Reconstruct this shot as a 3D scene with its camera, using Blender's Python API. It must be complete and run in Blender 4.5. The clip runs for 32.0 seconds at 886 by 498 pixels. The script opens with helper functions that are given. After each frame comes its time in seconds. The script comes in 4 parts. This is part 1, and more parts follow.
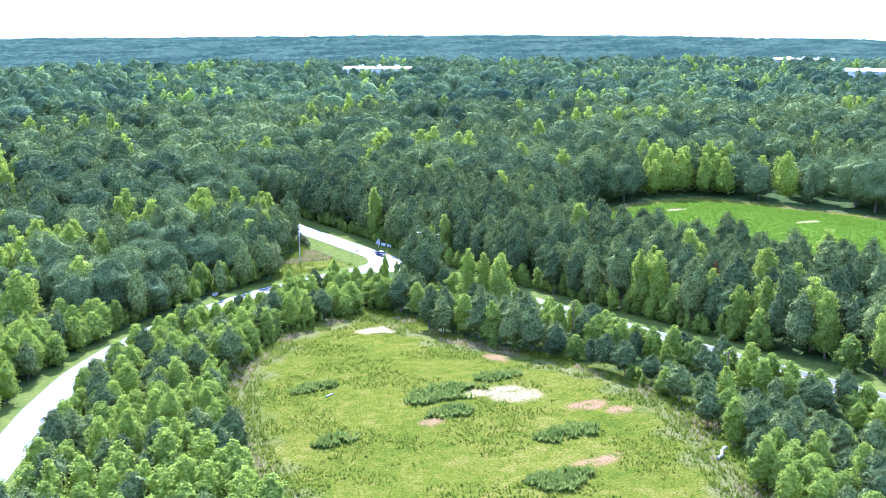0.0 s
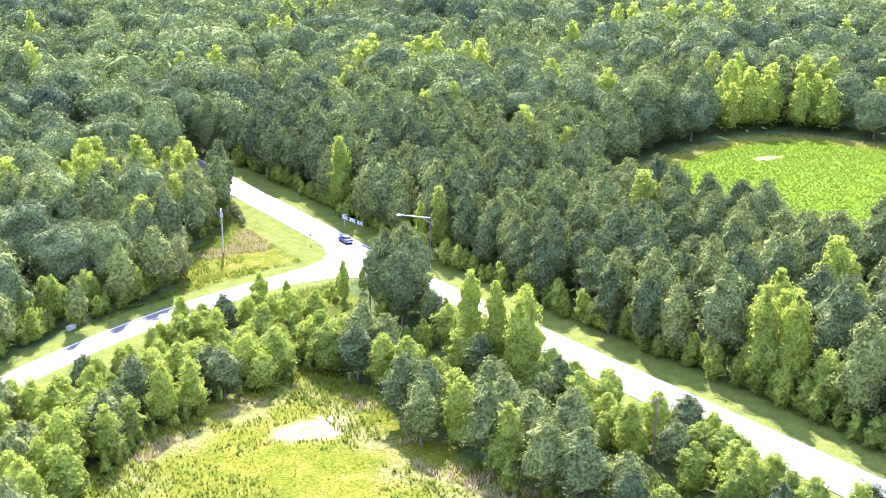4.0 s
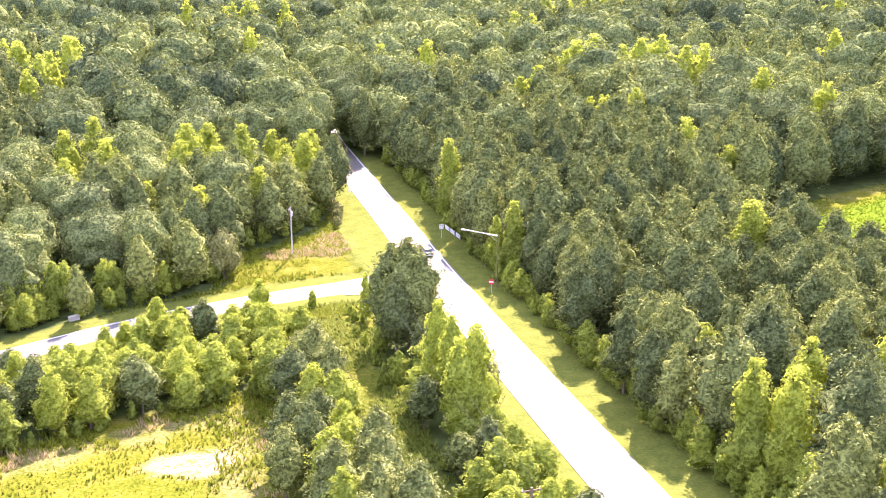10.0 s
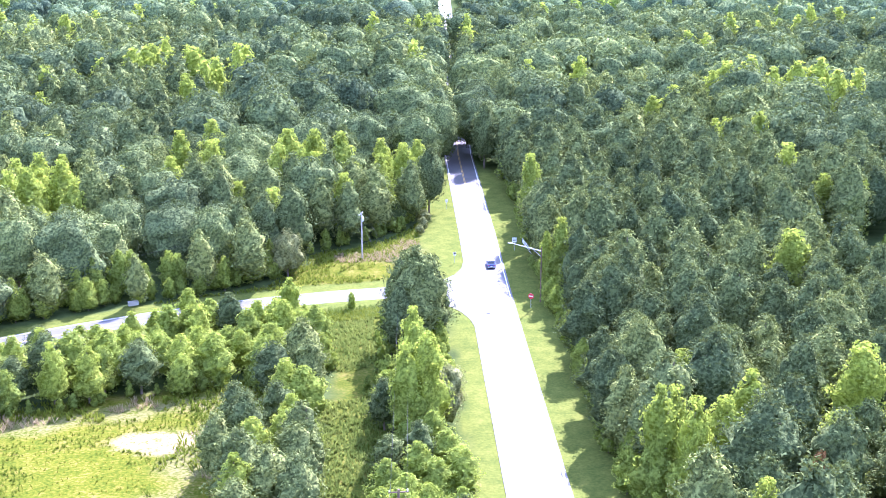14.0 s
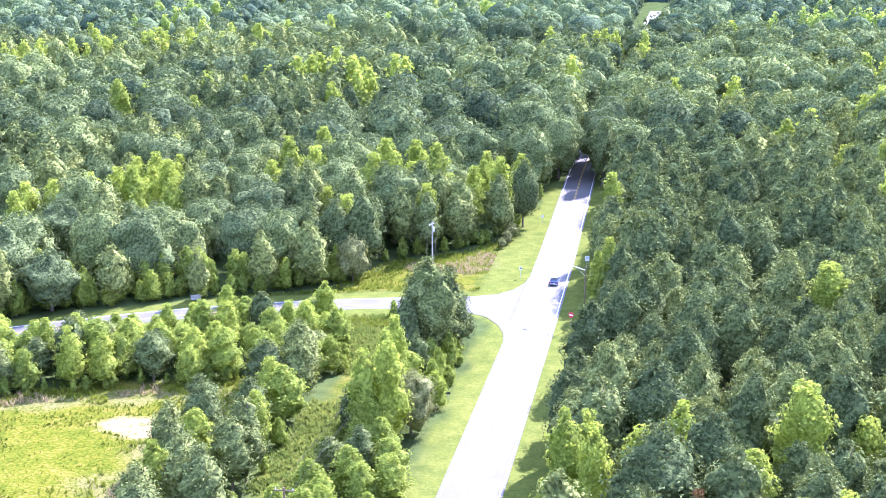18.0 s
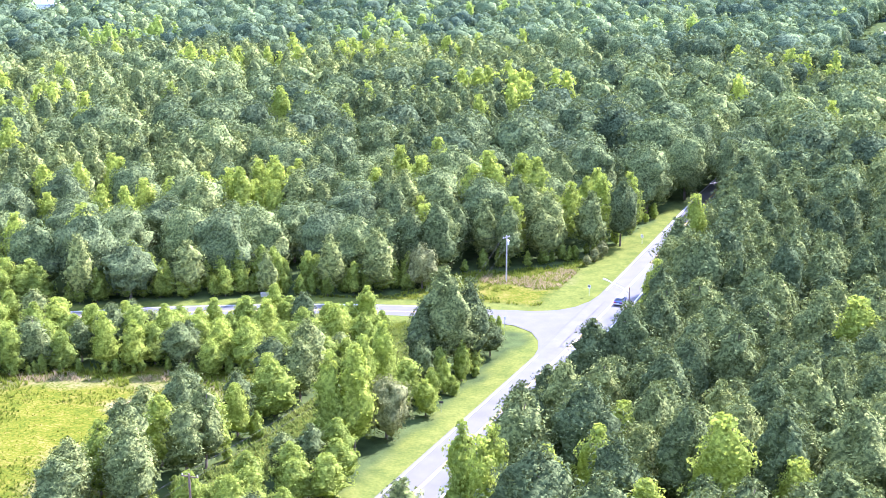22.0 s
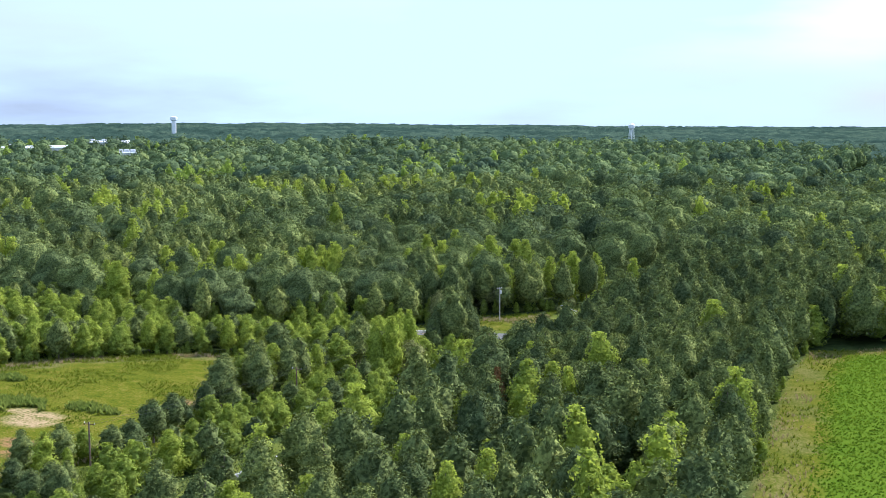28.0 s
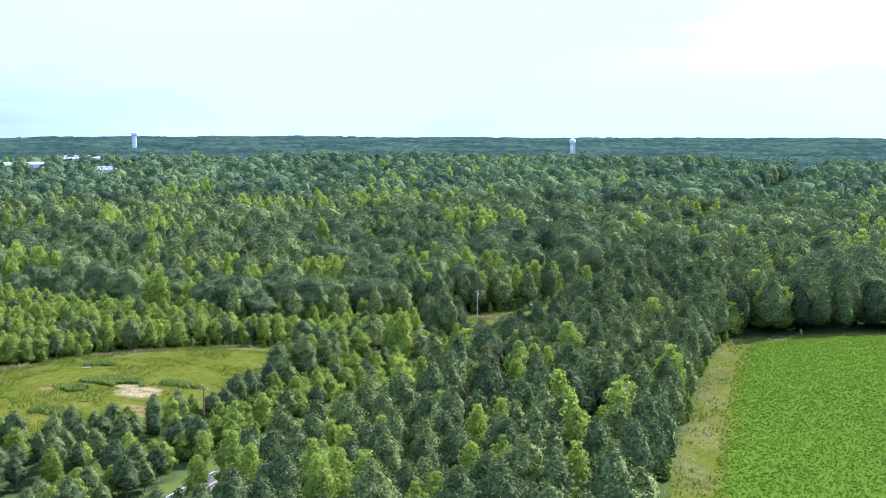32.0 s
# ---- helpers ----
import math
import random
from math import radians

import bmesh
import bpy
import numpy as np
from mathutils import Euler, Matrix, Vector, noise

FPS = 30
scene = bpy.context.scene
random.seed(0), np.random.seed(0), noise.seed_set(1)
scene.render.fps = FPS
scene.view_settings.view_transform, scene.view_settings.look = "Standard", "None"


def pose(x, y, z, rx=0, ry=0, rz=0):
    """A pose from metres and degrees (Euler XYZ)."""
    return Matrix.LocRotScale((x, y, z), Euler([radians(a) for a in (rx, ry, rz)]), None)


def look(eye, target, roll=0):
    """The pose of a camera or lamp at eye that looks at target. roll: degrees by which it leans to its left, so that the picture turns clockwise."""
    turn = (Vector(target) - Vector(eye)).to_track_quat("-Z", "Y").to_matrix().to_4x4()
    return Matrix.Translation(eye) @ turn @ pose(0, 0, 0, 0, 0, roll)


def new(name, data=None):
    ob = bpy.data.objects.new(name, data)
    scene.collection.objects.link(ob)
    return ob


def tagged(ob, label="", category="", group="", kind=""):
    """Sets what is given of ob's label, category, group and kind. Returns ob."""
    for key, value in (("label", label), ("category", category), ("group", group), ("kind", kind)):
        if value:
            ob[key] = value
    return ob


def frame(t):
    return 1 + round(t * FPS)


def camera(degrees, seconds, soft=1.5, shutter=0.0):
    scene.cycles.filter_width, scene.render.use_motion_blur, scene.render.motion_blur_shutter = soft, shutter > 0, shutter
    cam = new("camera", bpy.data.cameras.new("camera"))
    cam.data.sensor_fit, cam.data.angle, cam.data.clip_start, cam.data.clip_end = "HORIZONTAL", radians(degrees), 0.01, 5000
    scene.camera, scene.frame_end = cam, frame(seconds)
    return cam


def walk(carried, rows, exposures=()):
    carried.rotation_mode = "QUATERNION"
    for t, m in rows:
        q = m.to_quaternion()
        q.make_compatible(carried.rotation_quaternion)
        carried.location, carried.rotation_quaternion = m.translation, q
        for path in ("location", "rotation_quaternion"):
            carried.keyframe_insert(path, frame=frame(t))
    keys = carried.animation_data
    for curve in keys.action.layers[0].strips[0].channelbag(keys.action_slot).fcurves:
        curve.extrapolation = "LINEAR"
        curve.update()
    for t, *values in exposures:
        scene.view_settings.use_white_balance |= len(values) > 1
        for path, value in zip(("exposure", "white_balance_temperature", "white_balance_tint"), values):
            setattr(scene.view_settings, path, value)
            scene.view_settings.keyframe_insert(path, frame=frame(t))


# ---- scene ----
# ---------------------------------------------------------------- camera
cam = camera(38.83, 32.0, soft=0.85)
PATH = [
    (0, -203.79, -348.46, 89.44, 78.23, -0, -32.79),
    (1, -189.56, -315.69, 96.44, 75.98, -0, -34.05),
    (2, -172.09, -284.73, 101.49, 73.62, -0, -34.73),
    (3, -148.06, -257.98, 94.31, 73.05, -0, -33.8),
    (5.5, -94.3, -211.21, 75.94, 72.67, 0.005, -28.034),
    (6, -90.05, -212.83, 76.09, 72.689, 0.003, -26.594),
    (7, -81.28, -216.46, 76.36, 72.757, -0, -23.606),
    (8, -72.22, -220.38, 76.62, 72.857, -0.003, -20.53),
    (9, -62.91, -224.34, 76.85, 72.984, -0.005, -17.42),
    (10, -53.43, -228.14, 77.07, 73.128, -0.007, -14.311),
    (11, -43.8, -231.6, 77.27, 73.285, -0.008, -11.227),
    (12, -34.09, -234.56, 77.45, 73.449, -0.009, -8.178),
    (13, -24.31, -236.92, 77.6, 73.615, -0.009, -5.165),
    (14, -14.5, -238.6, 77.74, 73.78, -0.008, -2.183),
    (17, 14.98, -239.3, 78.04, 74.248, -0.003, 6.706),
    (18, 24.8, -238.16, 78.1, 74.395, 0, 9.695),
    (19, 34.61, -236.47, 78.14, 74.543, 0.004, 12.714),
    (20, 44.45, -234.35, 78.16, 74.696, 0.008, 15.765),
    (21, 54.33, -231.96, 78.16, 74.861, 0.012, 18.843),
    (22, 64.27, -229.49, 78.14, 75.047, 0.017, 21.93),
    (23, 74.32, -227.16, 78.11, 75.266, 0.023, 24.997),
    (24, 84.51, -225.25, 78.05, 75.531, 0.03, 27.998),
    (25, 99.37, -230.67, 77.98, 76.414, -0.029, 30.994),
    (25.5, 106.4, -245.5, 78, 76.95, 0, 32),
    (27.5, 107.32, -319.47, 73.35, 81.47, -0, 23.57),
    (28, 115.85, -335.44, 72.64, 82.48, 0, 23.71),
    (29, 132.07, -363.01, 78.54, 82.49, 0, 24.32),
    (30, 141.12, -384.91, 82.81, 82.49, 0, 24.16),
    (31, 139.07, -402.57, 83.88, 82.64, 0, 22.74),
    (32, 130.85, -415.8, 83.94, 82.84, 0, 20.83)
]
walk(cam, [(t, pose(*p)) for t, *p in PATH], exposures=[
    (0.0, 1.98, 4450, 31), (1.0, 2.38, 4450, 34), (3.0, 2.50, 5150, 40), (6.0, 2.58, 5300, 41), (7.0, 2.58, 5400, 43), (9.0, 2.68, 6300, 55),
    (10.4, 2.68, 6200, 55), (11.2, 2.54, 5300, 52), (14.0, 2.48, 4870, 49), (19.0, 2.42, 4950, 46),
    (25.0, 2.22, 4980, 39), (27.5, 0.78, 5600, 19), (28.0, 0.88, 5350, 20), (28.9, 1.18, 4900, 25), (32.0, 1.22, 4800, 26)])

# ---------------------------------------------------------------- sky and sun
SUN_EL, SUN_AZ = radians(41), radians(66)          # azimuth counted from +x towards +y
world = bpy.data.worlds.new("sky")
scene.world = world
world.use_nodes = True
wn, wl = world.node_tree.nodes, world.node_tree.links
wn.clear()
w_out, w_bg = wn.new("ShaderNodeOutputWorld"), wn.new("ShaderNodeBackground")
w_sky, w_mix = wn.new("ShaderNodeTexSky"), wn.new("ShaderNodeMix")
w_sky.sky_type, w_sky.sun_disc = "NISHITA", False
w_sky.sun_elevation, w_sky.sun_rotation = SUN_EL, math.pi / 2 - SUN_AZ
w_sky.air_density, w_sky.dust_density, w_sky.ozone_density = 1.0, 2.0, 1.0
w_tc, w_map, w_noise, w_ramp = (wn.new("ShaderNodeTexCoord"), wn.new("ShaderNodeMapping"),
                                wn.new("ShaderNodeTexNoise"), wn.new("ShaderNodeValToRGB"))
w_map.inputs["Scale"].default_value = (1.0, 1.0, 5.0)
w_noise.inputs["Scale"].default_value, w_noise.inputs["Detail"].default_value = 2.6, 6
w_ramp.color_ramp.elements[0].position, w_ramp.color_ramp.elements[1].position = 0.30, 0.56
w_ramp.color_ramp.elements[0].color = (0.34, 0.34, 0.34, 1)
w_mix.data_type = "RGBA"
w_mix.inputs["B"].default_value = (4.55, 5.75, 6.7, 1)
wl.new(w_tc.outputs["Generated"], w_map.inputs["Vector"])
wl.new(w_map.outputs["Vector"], w_noise.inputs["Vector"])
wl.new(w_noise.outputs["Fac"], w_ramp.inputs["Fac"])
wl.new(w_ramp.outputs["Color"], w_mix.inputs["Factor"])
wl.new(w_sky.outputs["Color"], w_mix.inputs["A"])
wl.new(w_mix.outputs["Result"], w_bg.inputs["Color"])
wl.new(w_bg.outputs["Background"], w_out.inputs["Surface"])
w_bg.inputs["Strength"].default_value = 0.10

sun = new("sun", bpy.data.lights.new("sun", "SUN"))
sun.data.energy, sun.data.angle, sun.data.color = 5.0, radians(0.6), (1.0, 0.91, 0.75)
sun.matrix_world = look((0, 0, 300), (-math.cos(SUN_AZ) * math.cos(SUN_EL) * 300, -math.sin(SUN_AZ) * math.cos(SUN_EL) * 300,
                                      300 - math.sin(SUN_EL) * 300))

# ---------------------------------------------------------------- materials


class Mat:
    """A node material with a Principled shader and short ways to wire it."""

    def __init__(self, name, rough=0.8, metal=0.0):
        self.mat = bpy.data.materials.new(name)
        self.mat.use_nodes = True
        self.n, self.l = self.mat.node_tree.nodes, self.mat.node_tree.links
        self.bsdf, self.out = self.n["Principled BSDF"], self.n["Material Output"]
        self.bsdf.inputs["Roughness"].default_value = rough
        self.bsdf.inputs["Metallic"].default_value = metal

    def noise(self, scale, detail=4, world_space=True):
        node = self.n.new("ShaderNodeTexNoise")
        node.inputs["Scale"].default_value, node.inputs["Detail"].default_value = scale, detail
        if world_space:
            geo = self.n.new("ShaderNodeNewGeometry")
            self.l.new(geo.outputs["Position"], node.inputs["Vector"])
        return node.outputs["Fac"]

    def ramp(self, fac, stops):
        node = self.n.new("ShaderNodeValToRGB")
        ramp = node.color_ramp
        while len(ramp.elements) < len(stops):
            ramp.elements.new(0.5)
        for e, (p, c) in zip(ramp.elements, stops):
            e.position, e.color = p, (*c, 1)
        self.l.new(fac, node.inputs["Fac"])
        return node.outputs["Color"]

    def mix(self, fac, a, b, blend="MIX"):
        node = self.n.new("ShaderNodeMix")
        node.data_type, node.blend_type = "RGBA", blend
        for key, v in (("Factor", fac), ("A", a), ("B", b)):
            if isinstance(v, bpy.types.NodeSocket):
                self.l.new(v, node.inputs[key])
            else:
                node.inputs[key].default_value = v if key == "Factor" else (*v, 1)
        return node.outputs["Result"]

    def attr(self, name):
        node = self.n.new("ShaderNodeAttribute")
        node.attribute_name = name
        return node.outputs["Fac"]

    def random(self):
        return self.n.new("ShaderNodeObjectInfo").outputs["Random"]

    def island(self):
        return self.n.new("ShaderNodeNewGeometry").outputs["Random Per Island"]

    def base(self, colour):
        if isinstance(colour, bpy.types.NodeSocket):
            self.l.new(colour, self.bsdf.inputs["Base Color"])
        else:
            self.bsdf.inputs["Base Color"].default_value = (*colour, 1)
        return self

    def bump(self, height, strength=0.4, distance=0.05):
        node = self.n.new("ShaderNodeBump")
        node.inputs["Strength"].default_value, node.inputs["Distance"].default_value = strength, distance
        self.l.new(height, node.inputs["Height"])
        self.l.new(node.outputs["Normal"], self.bsdf.inputs["Normal"])
        return self


def plain(name, colour, rough=0.7, metal=0.0, vary=0.12, scale=1.5):
    m = Mat(name, rough, metal)
    dark = tuple(c * (1 - vary) for c in colour)
    light = tuple(min(1, c * (1 + vary)) for c in colour)
    m.base(m.ramp(m.noise(scale), [(0.3, dark), (0.7, light)]))
    return m.mat


def foliage(name, dark, mid, light, by_object=True, through_light=0.35):
    """Leaves: tint from tree to tree and from clump to clump, dark mottling for shade among them, with light passing
    through.
    """
    m = Mat(name, 0.6)
    m.bsdf.inputs["Specular IOR Level"].default_value = 0.0
    tree = m.random() if by_object else m.attr("tint")
    a = m.ramp(tree, [(0.0, dark), (0.5, mid), (1.0, light)])
    b = m.ramp(m.island(), [(0.0, tuple(c * 0.66 for c in mid)), (0.6, mid), (1.0, tuple(min(1, c * 1.30) for c in light))])
    col = m.mix(0.38 if by_object else 0.22, a, b)
    # noise blotches darken the colour, in place of shade between leaf clumps
    col = m.mix(m.ramp(m.noise(1.9 if by_object else 1.3, 5), [(0.42, (0, 0, 0)), (0.57, (1, 1, 1))]), m.mix(1.0, col, (0.39, 0.43, 0.46), "MULTIPLY"), col)
    m.base(col)
    m.bump(m.noise(1.9, 5) if by_object else m.noise(1.0, 5), 1.0, 0.35 if by_object else 0.6)
    tr, mixer = m.n.new("ShaderNodeBsdfTranslucent"), m.n.new("ShaderNodeMixShader")
    warm = m.mix(0.5, col, tuple(min(1, c * k) for c, k in zip(light, (1.25, 1.35, 0.7))))
    m.l.new(warm, tr.inputs["Color"])
    mixer.inputs["Fac"].default_value = through_light
    m.l.new(m.bsdf.outputs["BSDF"], mixer.inputs[1])
    m.l.new(tr.outputs["BSDF"], mixer.inputs[2])
    m.l.new(mixer.outputs["Shader"], m.out.inputs["Surface"])
    return m.mat


LEAF = {
    "pine": ((0.079, 0.109, 0.047), (0.162, 0.198, 0.065), (0.296, 0.326, 0.086), 0.09),
    "poplar": ((0.200, 0.254, 0.050), (0.312, 0.375, 0.063), (0.440, 0.495, 0.078), 0.40),
    "oak": ((0.075, 0.104, 0.052), (0.146, 0.187, 0.070), (0.254, 0.298, 0.090), 0.10),
    "young": ((0.175, 0.230, 0.050), (0.290, 0.355, 0.063), (0.415, 0.475, 0.078), 0.38),
    "grey": ((0.205, 0.215, 0.082), (0.250, 0.262, 0.098), (0.305, 0.312, 0.116), 0.26),
}
LEAF_MAT = {k: foliage(k + "_leaves", *v[:3], True, v[3]) for k, v in LEAF.items()}
LEAF_STUFF = {k: foliage(k + "_leaves_woods", *v[:3], False, v[3]) for k, v in LEAF.items()}
# far leaves: red lowered and blue raised in the colour to stand in for haze
LEAF_HAZE_TINT = {k: foliage(k + "_leaves_haze_tint", *[(c[0] * 0.90, c[1] * 0.97, c[2] * 1.18) for c in v[:3]], False, v[3]) for k, v in LEAF.items()}
# canopy colour darkened for the trees' own shade and blued for haze
CANOPY_HAZE_SHADE = foliage("canopy_haze_shade", (0.028, 0.052, 0.040), (0.052, 0.086, 0.060), (0.092, 0.132, 0.084), False, 0.0)
DEAD_MAT = foliage("dry_red_leaves", (0.10, 0.055, 0.025), (0.16, 0.075, 0.035), (0.20, 0.12, 0.05), True, 0.2)
BARK = plain("bark", (0.16, 0.12, 0.09), 0.9, 0, 0.35, 3.0)
PALE_WOOD = plain("weathered_pole_wood", (0.42, 0.38, 0.33), 0.85, 0, 0.2, 2.0)
POLE_BROWN = plain("dark_pole_wood", (0.15, 0.10, 0.065), 0.9, 0, 0.25, 2.0)
STEEL = plain("galvanised_steel", (0.62, 0.63, 0.65), 0.45, 0.4, 0.08, 3.0)
WHITE = plain("white_paint", (0.80, 0.80, 0.78), 0.5, 0, 0.05, 3.0)
RED = plain("sign_red", (0.55, 0.03, 0.04), 0.45, 0, 0.06, 3.0)
CONCRETE = plain("concrete", (0.46, 0.44, 0.40), 0.85, 0, 0.15, 1.2)
DARK = plain("dark_rubber", (0.02, 0.02, 0.022), 0.7)
WIRE = plain("cable", (0.03, 0.03, 0.03), 0.9)
BLUE = plain("car_paint_blue", (0.03, 0.06, 0.16), 0.25, 0.3, 0.03)
GLASS = plain("car_glass", (0.02, 0.025, 0.03), 0.08)
ROOFING = plain("pale_metal_roof", (0.72, 0.73, 0.74), 0.5, 0.2, 0.06, 0.2)

m = Mat("asphalt", 0.55)
fine, worn = m.noise(14.0, 3), m.noise(0.25, 5)
road_col = m.mix(0.5, m.ramp(fine, [(0.3, (0.082, 0.080, 0.075)), (0.7, (0.124, 0.121, 0.113))]),
                 m.ramp(worn, [(0.3, (0.085, 0.083, 0.078)), (0.7, (0.134, 0.130, 0.122))]))
ASPHALT = m.base(road_col).bump(fine, 0.25, 0.02).mat
m.bsdf.inputs["Specular IOR Level"].default_value = 0.18
LINE_WHITE = plain("road_line_white", (0.78, 0.78, 0.76), 0.6, 0, 0.1, 2.0)
LINE_YELLOW = plain("road_line_yellow", (0.62, 0.40, 0.08), 0.6, 0, 0.1, 2.0)

# ground: forest floor, mown verge, rough field, sand and red clay by where each of them lies
m = Mat("ground", 0.95)
m.bsdf.inputs["Specular IOR Level"].default_value = 0.0
big, mid_n, small = m.noise(0.045, 5), m.noise(0.35, 5), m.noise(2.2, 4)
floor_c = m.ramp(mid_n, [(0.3, (0.038, 0.056, 0.018)), (0.7, (0.070, 0.096, 0.028))])
lawn_c = m.ramp(m.mix(0.5, mid_n, small), [(0.30, (0.062, 0.086, 0.018)), (0.5, (0.100, 0.120, 0.023)), (0.7, (0.148, 0.153, 0.033))])
field_c = m.ramp(m.mix(0.5, m.mix(0.6, big, mid_n), small), [(0.36, (0.040, 0.062, 0.006)), (0.45, (0.072, 0.090, 0.008)),
                                                              (0.53, (0.104, 0.110, 0.010)), (0.62, (0.165, 0.138, 0.032))])
lush_c = m.ramp(m.mix(0.5, mid_n, small), [(0.3, (0.050, 0.088, 0.006)), (0.5, (0.074, 0.122, 0.009)), (0.72, (0.112, 0.156, 0.014))])
straw_c = m.ramp(small, [(0.3, (0.088, 0.098, 0.026)), (0.7, (0.185, 0.158, 0.070))])
sand_c = m.ramp(small, [(0.3, (0.250, 0.180, 0.092)), (0.7, (0.350, 0.262, 0.140))])
clay_c = m.ramp(small, [(0.3, (0.219, 0.110, 0.058)), (0.7, (0.288, 0.155, 0.086))])
col = floor_c
for key, c in (("lawn", lawn_c), ("field", field_c), ("lush", lush_c), ("straw", straw_c), ("clay", clay_c), ("sand", sand_c)):
    amount = m.attr(key)
    if key in ("sand", "clay", "straw"):
        amount = m.mix(amount, (0, 0, 0), m.ramp(m.mix(0.5, mid_n, small), [(0.40, (0.15, 0.15, 0.15)), (0.52, (1, 1, 1))]))
    col = m.mix(amount, col, c)
GROUND = m.base(col).bump(small, 0.5, 0.15).mat

# ---------------------------------------------------------------- helpers for building


def mesh_of(name, verts, faces, mat):
    me = bpy.data.meshes.new(name)
    me.from_pydata([tuple(v) for v in verts] if not isinstance(verts, np.ndarray) else verts.tolist(), [],
                   faces.tolist() if isinstance(faces, np.ndarray) else faces)
    me.materials.append(mat)
    return me


def part(name, bm, mat, parent=None, label=""):
    """One bmesh as one mesh object, under a thing or a part."""
    me = bpy.data.meshes.new(name)
    bm.to_mesh(me)
    bm.free()
    me.materials.append(mat)
    ob = new(name, me)
    ob.parent = parent
    return tagged(ob, label)


def thing(name, at, label, category, group="", turn=0.0, kind=""):
    ob = new(name)
    ob.matrix_world = pose(*at, 0, 0, turn)
    return tagged(ob, label, category, group, kind)


def box(bm, size, at=(0, 0, 0), turn=None, bevel=0.0):
    r = bmesh.ops.create_cube(bm, size=1.0, matrix=Matrix.Translation(at) @ (turn or Matrix()) @ Matrix.Diagonal((*size, 1)))
    if bevel:
        edges = list({e for v in r["verts"] for e in v.link_edges})
        bmesh.ops.bevel(bm, geom=edges, offset=bevel, segments=2, affect="EDGES")
    return bm


def tube(bm, a, b, r0, r1, sides=8):
    a, b = Vector(a), Vector(b)
    m4 = Matrix.Translation((a + b) / 2) @ (b - a).to_track_quat("Z", "Y").to_matrix().to_4x4()
    bmesh.ops.create_cone(bm, cap_ends=True, segments=sides, radius1=r0, radius2=r1, depth=(b - a).length, matrix=m4)
    return bm


# ---------------------------------------------------------------- the lie of the land


def soft_ramp(u):
    return 0.5 * (u + np.sqrt(u * u + 400.0))


def bump_at(x, y, cx, cy, rx, ry, h):
    q = ((x - cx) / rx) ** 2 + ((y - cy) / ry) ** 2
    return h * np.clip(1 - q, 0, None) ** 1.3


def ground_z(x, y):
    """Height of the ground: nearly level to the north, rising gently to the south, with two low mounds."""
    x, y = np.asarray(x, float), np.asarray(y, float)
    z = 0.040 * (soft_ramp(-y) - 10) * (y < 60) + 0.0
    z = np.where(y < 60, np.maximum(z, -0.4), -0.4)
    z = z - 0.040 * np.clip(-y - 190, 0, None)
    z = z + bump_at(x, y, -72, -125, 42, 62, 1.6) + bump_at(x, y, 135, -35, 66, 92, 4.0)
    far = np.clip((np.hypot(x, y) - 350) / 900, 0, 1)
    z = z + far * (3.5 * np.sin(x / 410 + 1.3) * np.cos(y / 520 + 0.4) + 2.5 * np.sin((x + 2 * y) / 790) - 3)
    z = z - np.clip(np.hypot(x, y) - 900, 0, None) ** 2 / 80000.0      # land bent down so the horizon fits the camera's view
    return z


def gz(x, y):
    return float(ground_z(x, y))


def road_x(y):
    """Centre line of the main road."""
    return 3.2 + 0.9 * np.clip((y + 90) / 130, 0, 1) + np.clip(y - 130, 0, None) * 0.031


MAIN_HALF = 3.9
SIDE = [(4.0, -1.0), (-8, -2.0), (-18, -3.4), (-30, -6.2), (-46, -11.5), (-62, -19.0), (-78, -28.5), (-95, -41.0), (-110, -55.0),
        (-124, -71.0), (-139, -94.0), (-156, -125.0), (-180, -170.0), (-215, -230.0)]
SIDE_HALF = 3.9
FIELD_W = [(-40, -57), (-50, -60), (-62, -64), (-76, -73), (-90, -89), (-104, -109), (-114, -135), (-122, -165), (-128, -200), (-130, -275), (-72, -275),
           (-60, -222), (-44, -192), (-33, -172), (-29, -150), (-31, -130), (-37, -112), (-40.5, -98), (-41, -86), (-38.5, -72)]
FIELD_E = [(72, 14), (88, 24), (112, 37), (140, 47), (168, 52), (186, 44), (196, 20), (202, -20), (206, -60), (208, -101), (206, -140),
           (204, -215), (210, -330), (104, -330), (96, -260), (90, -200), (84, -150), (80, -110), (76, -70), (72, -30)]
CLEARING = [(-3, 4), (-3, 98), (-6.5, 70), (-9, 50), (-15, 38), (-24, 31), (-33, 24), (-35, 14), (-40, 2), (-60, -8), (-80, -22), (-80, -28),
            (-60, -14), (-30, -1)]
STRIP = [(-17.0, -36), (-13, -25), (-12, -12), (-34, -15), (-29, -30), (-24.5, -45), (-25, -80), (-24.5, -120), (-24, -262), (-17.5, -262), (-18.5, -100)]


SOUTH = [(-900, -60), (-190, -175), (-140, -250), (-60, -262), (110, -262), (220, -240), (300, -160), (900, -60)]


def south_of(x, y):
    """How far a place lies south of where planting stops, a line set by the camera's view; open rough grass beyond it.
    """
    q = np.array(SOUTH, float)
    return np.interp(x, q[:, 0], q[:, 1]) - y


def inside(poly, x, y):
    x, y = np.asarray(x, float), np.asarray(y, float)
    res = np.zeros(x.shape, bool)
    n = len(poly)
    for i in range(n):
        (x1, y1), (x2, y2) = poly[i], poly[(i + 1) % n]
        if y1 == y2:
            continue
        hit = ((y1 > y) != (y2 > y)) & (x < (x2 - x1) * (y - y1) / (y2 - y1) + x1)
        res ^= hit
    return res


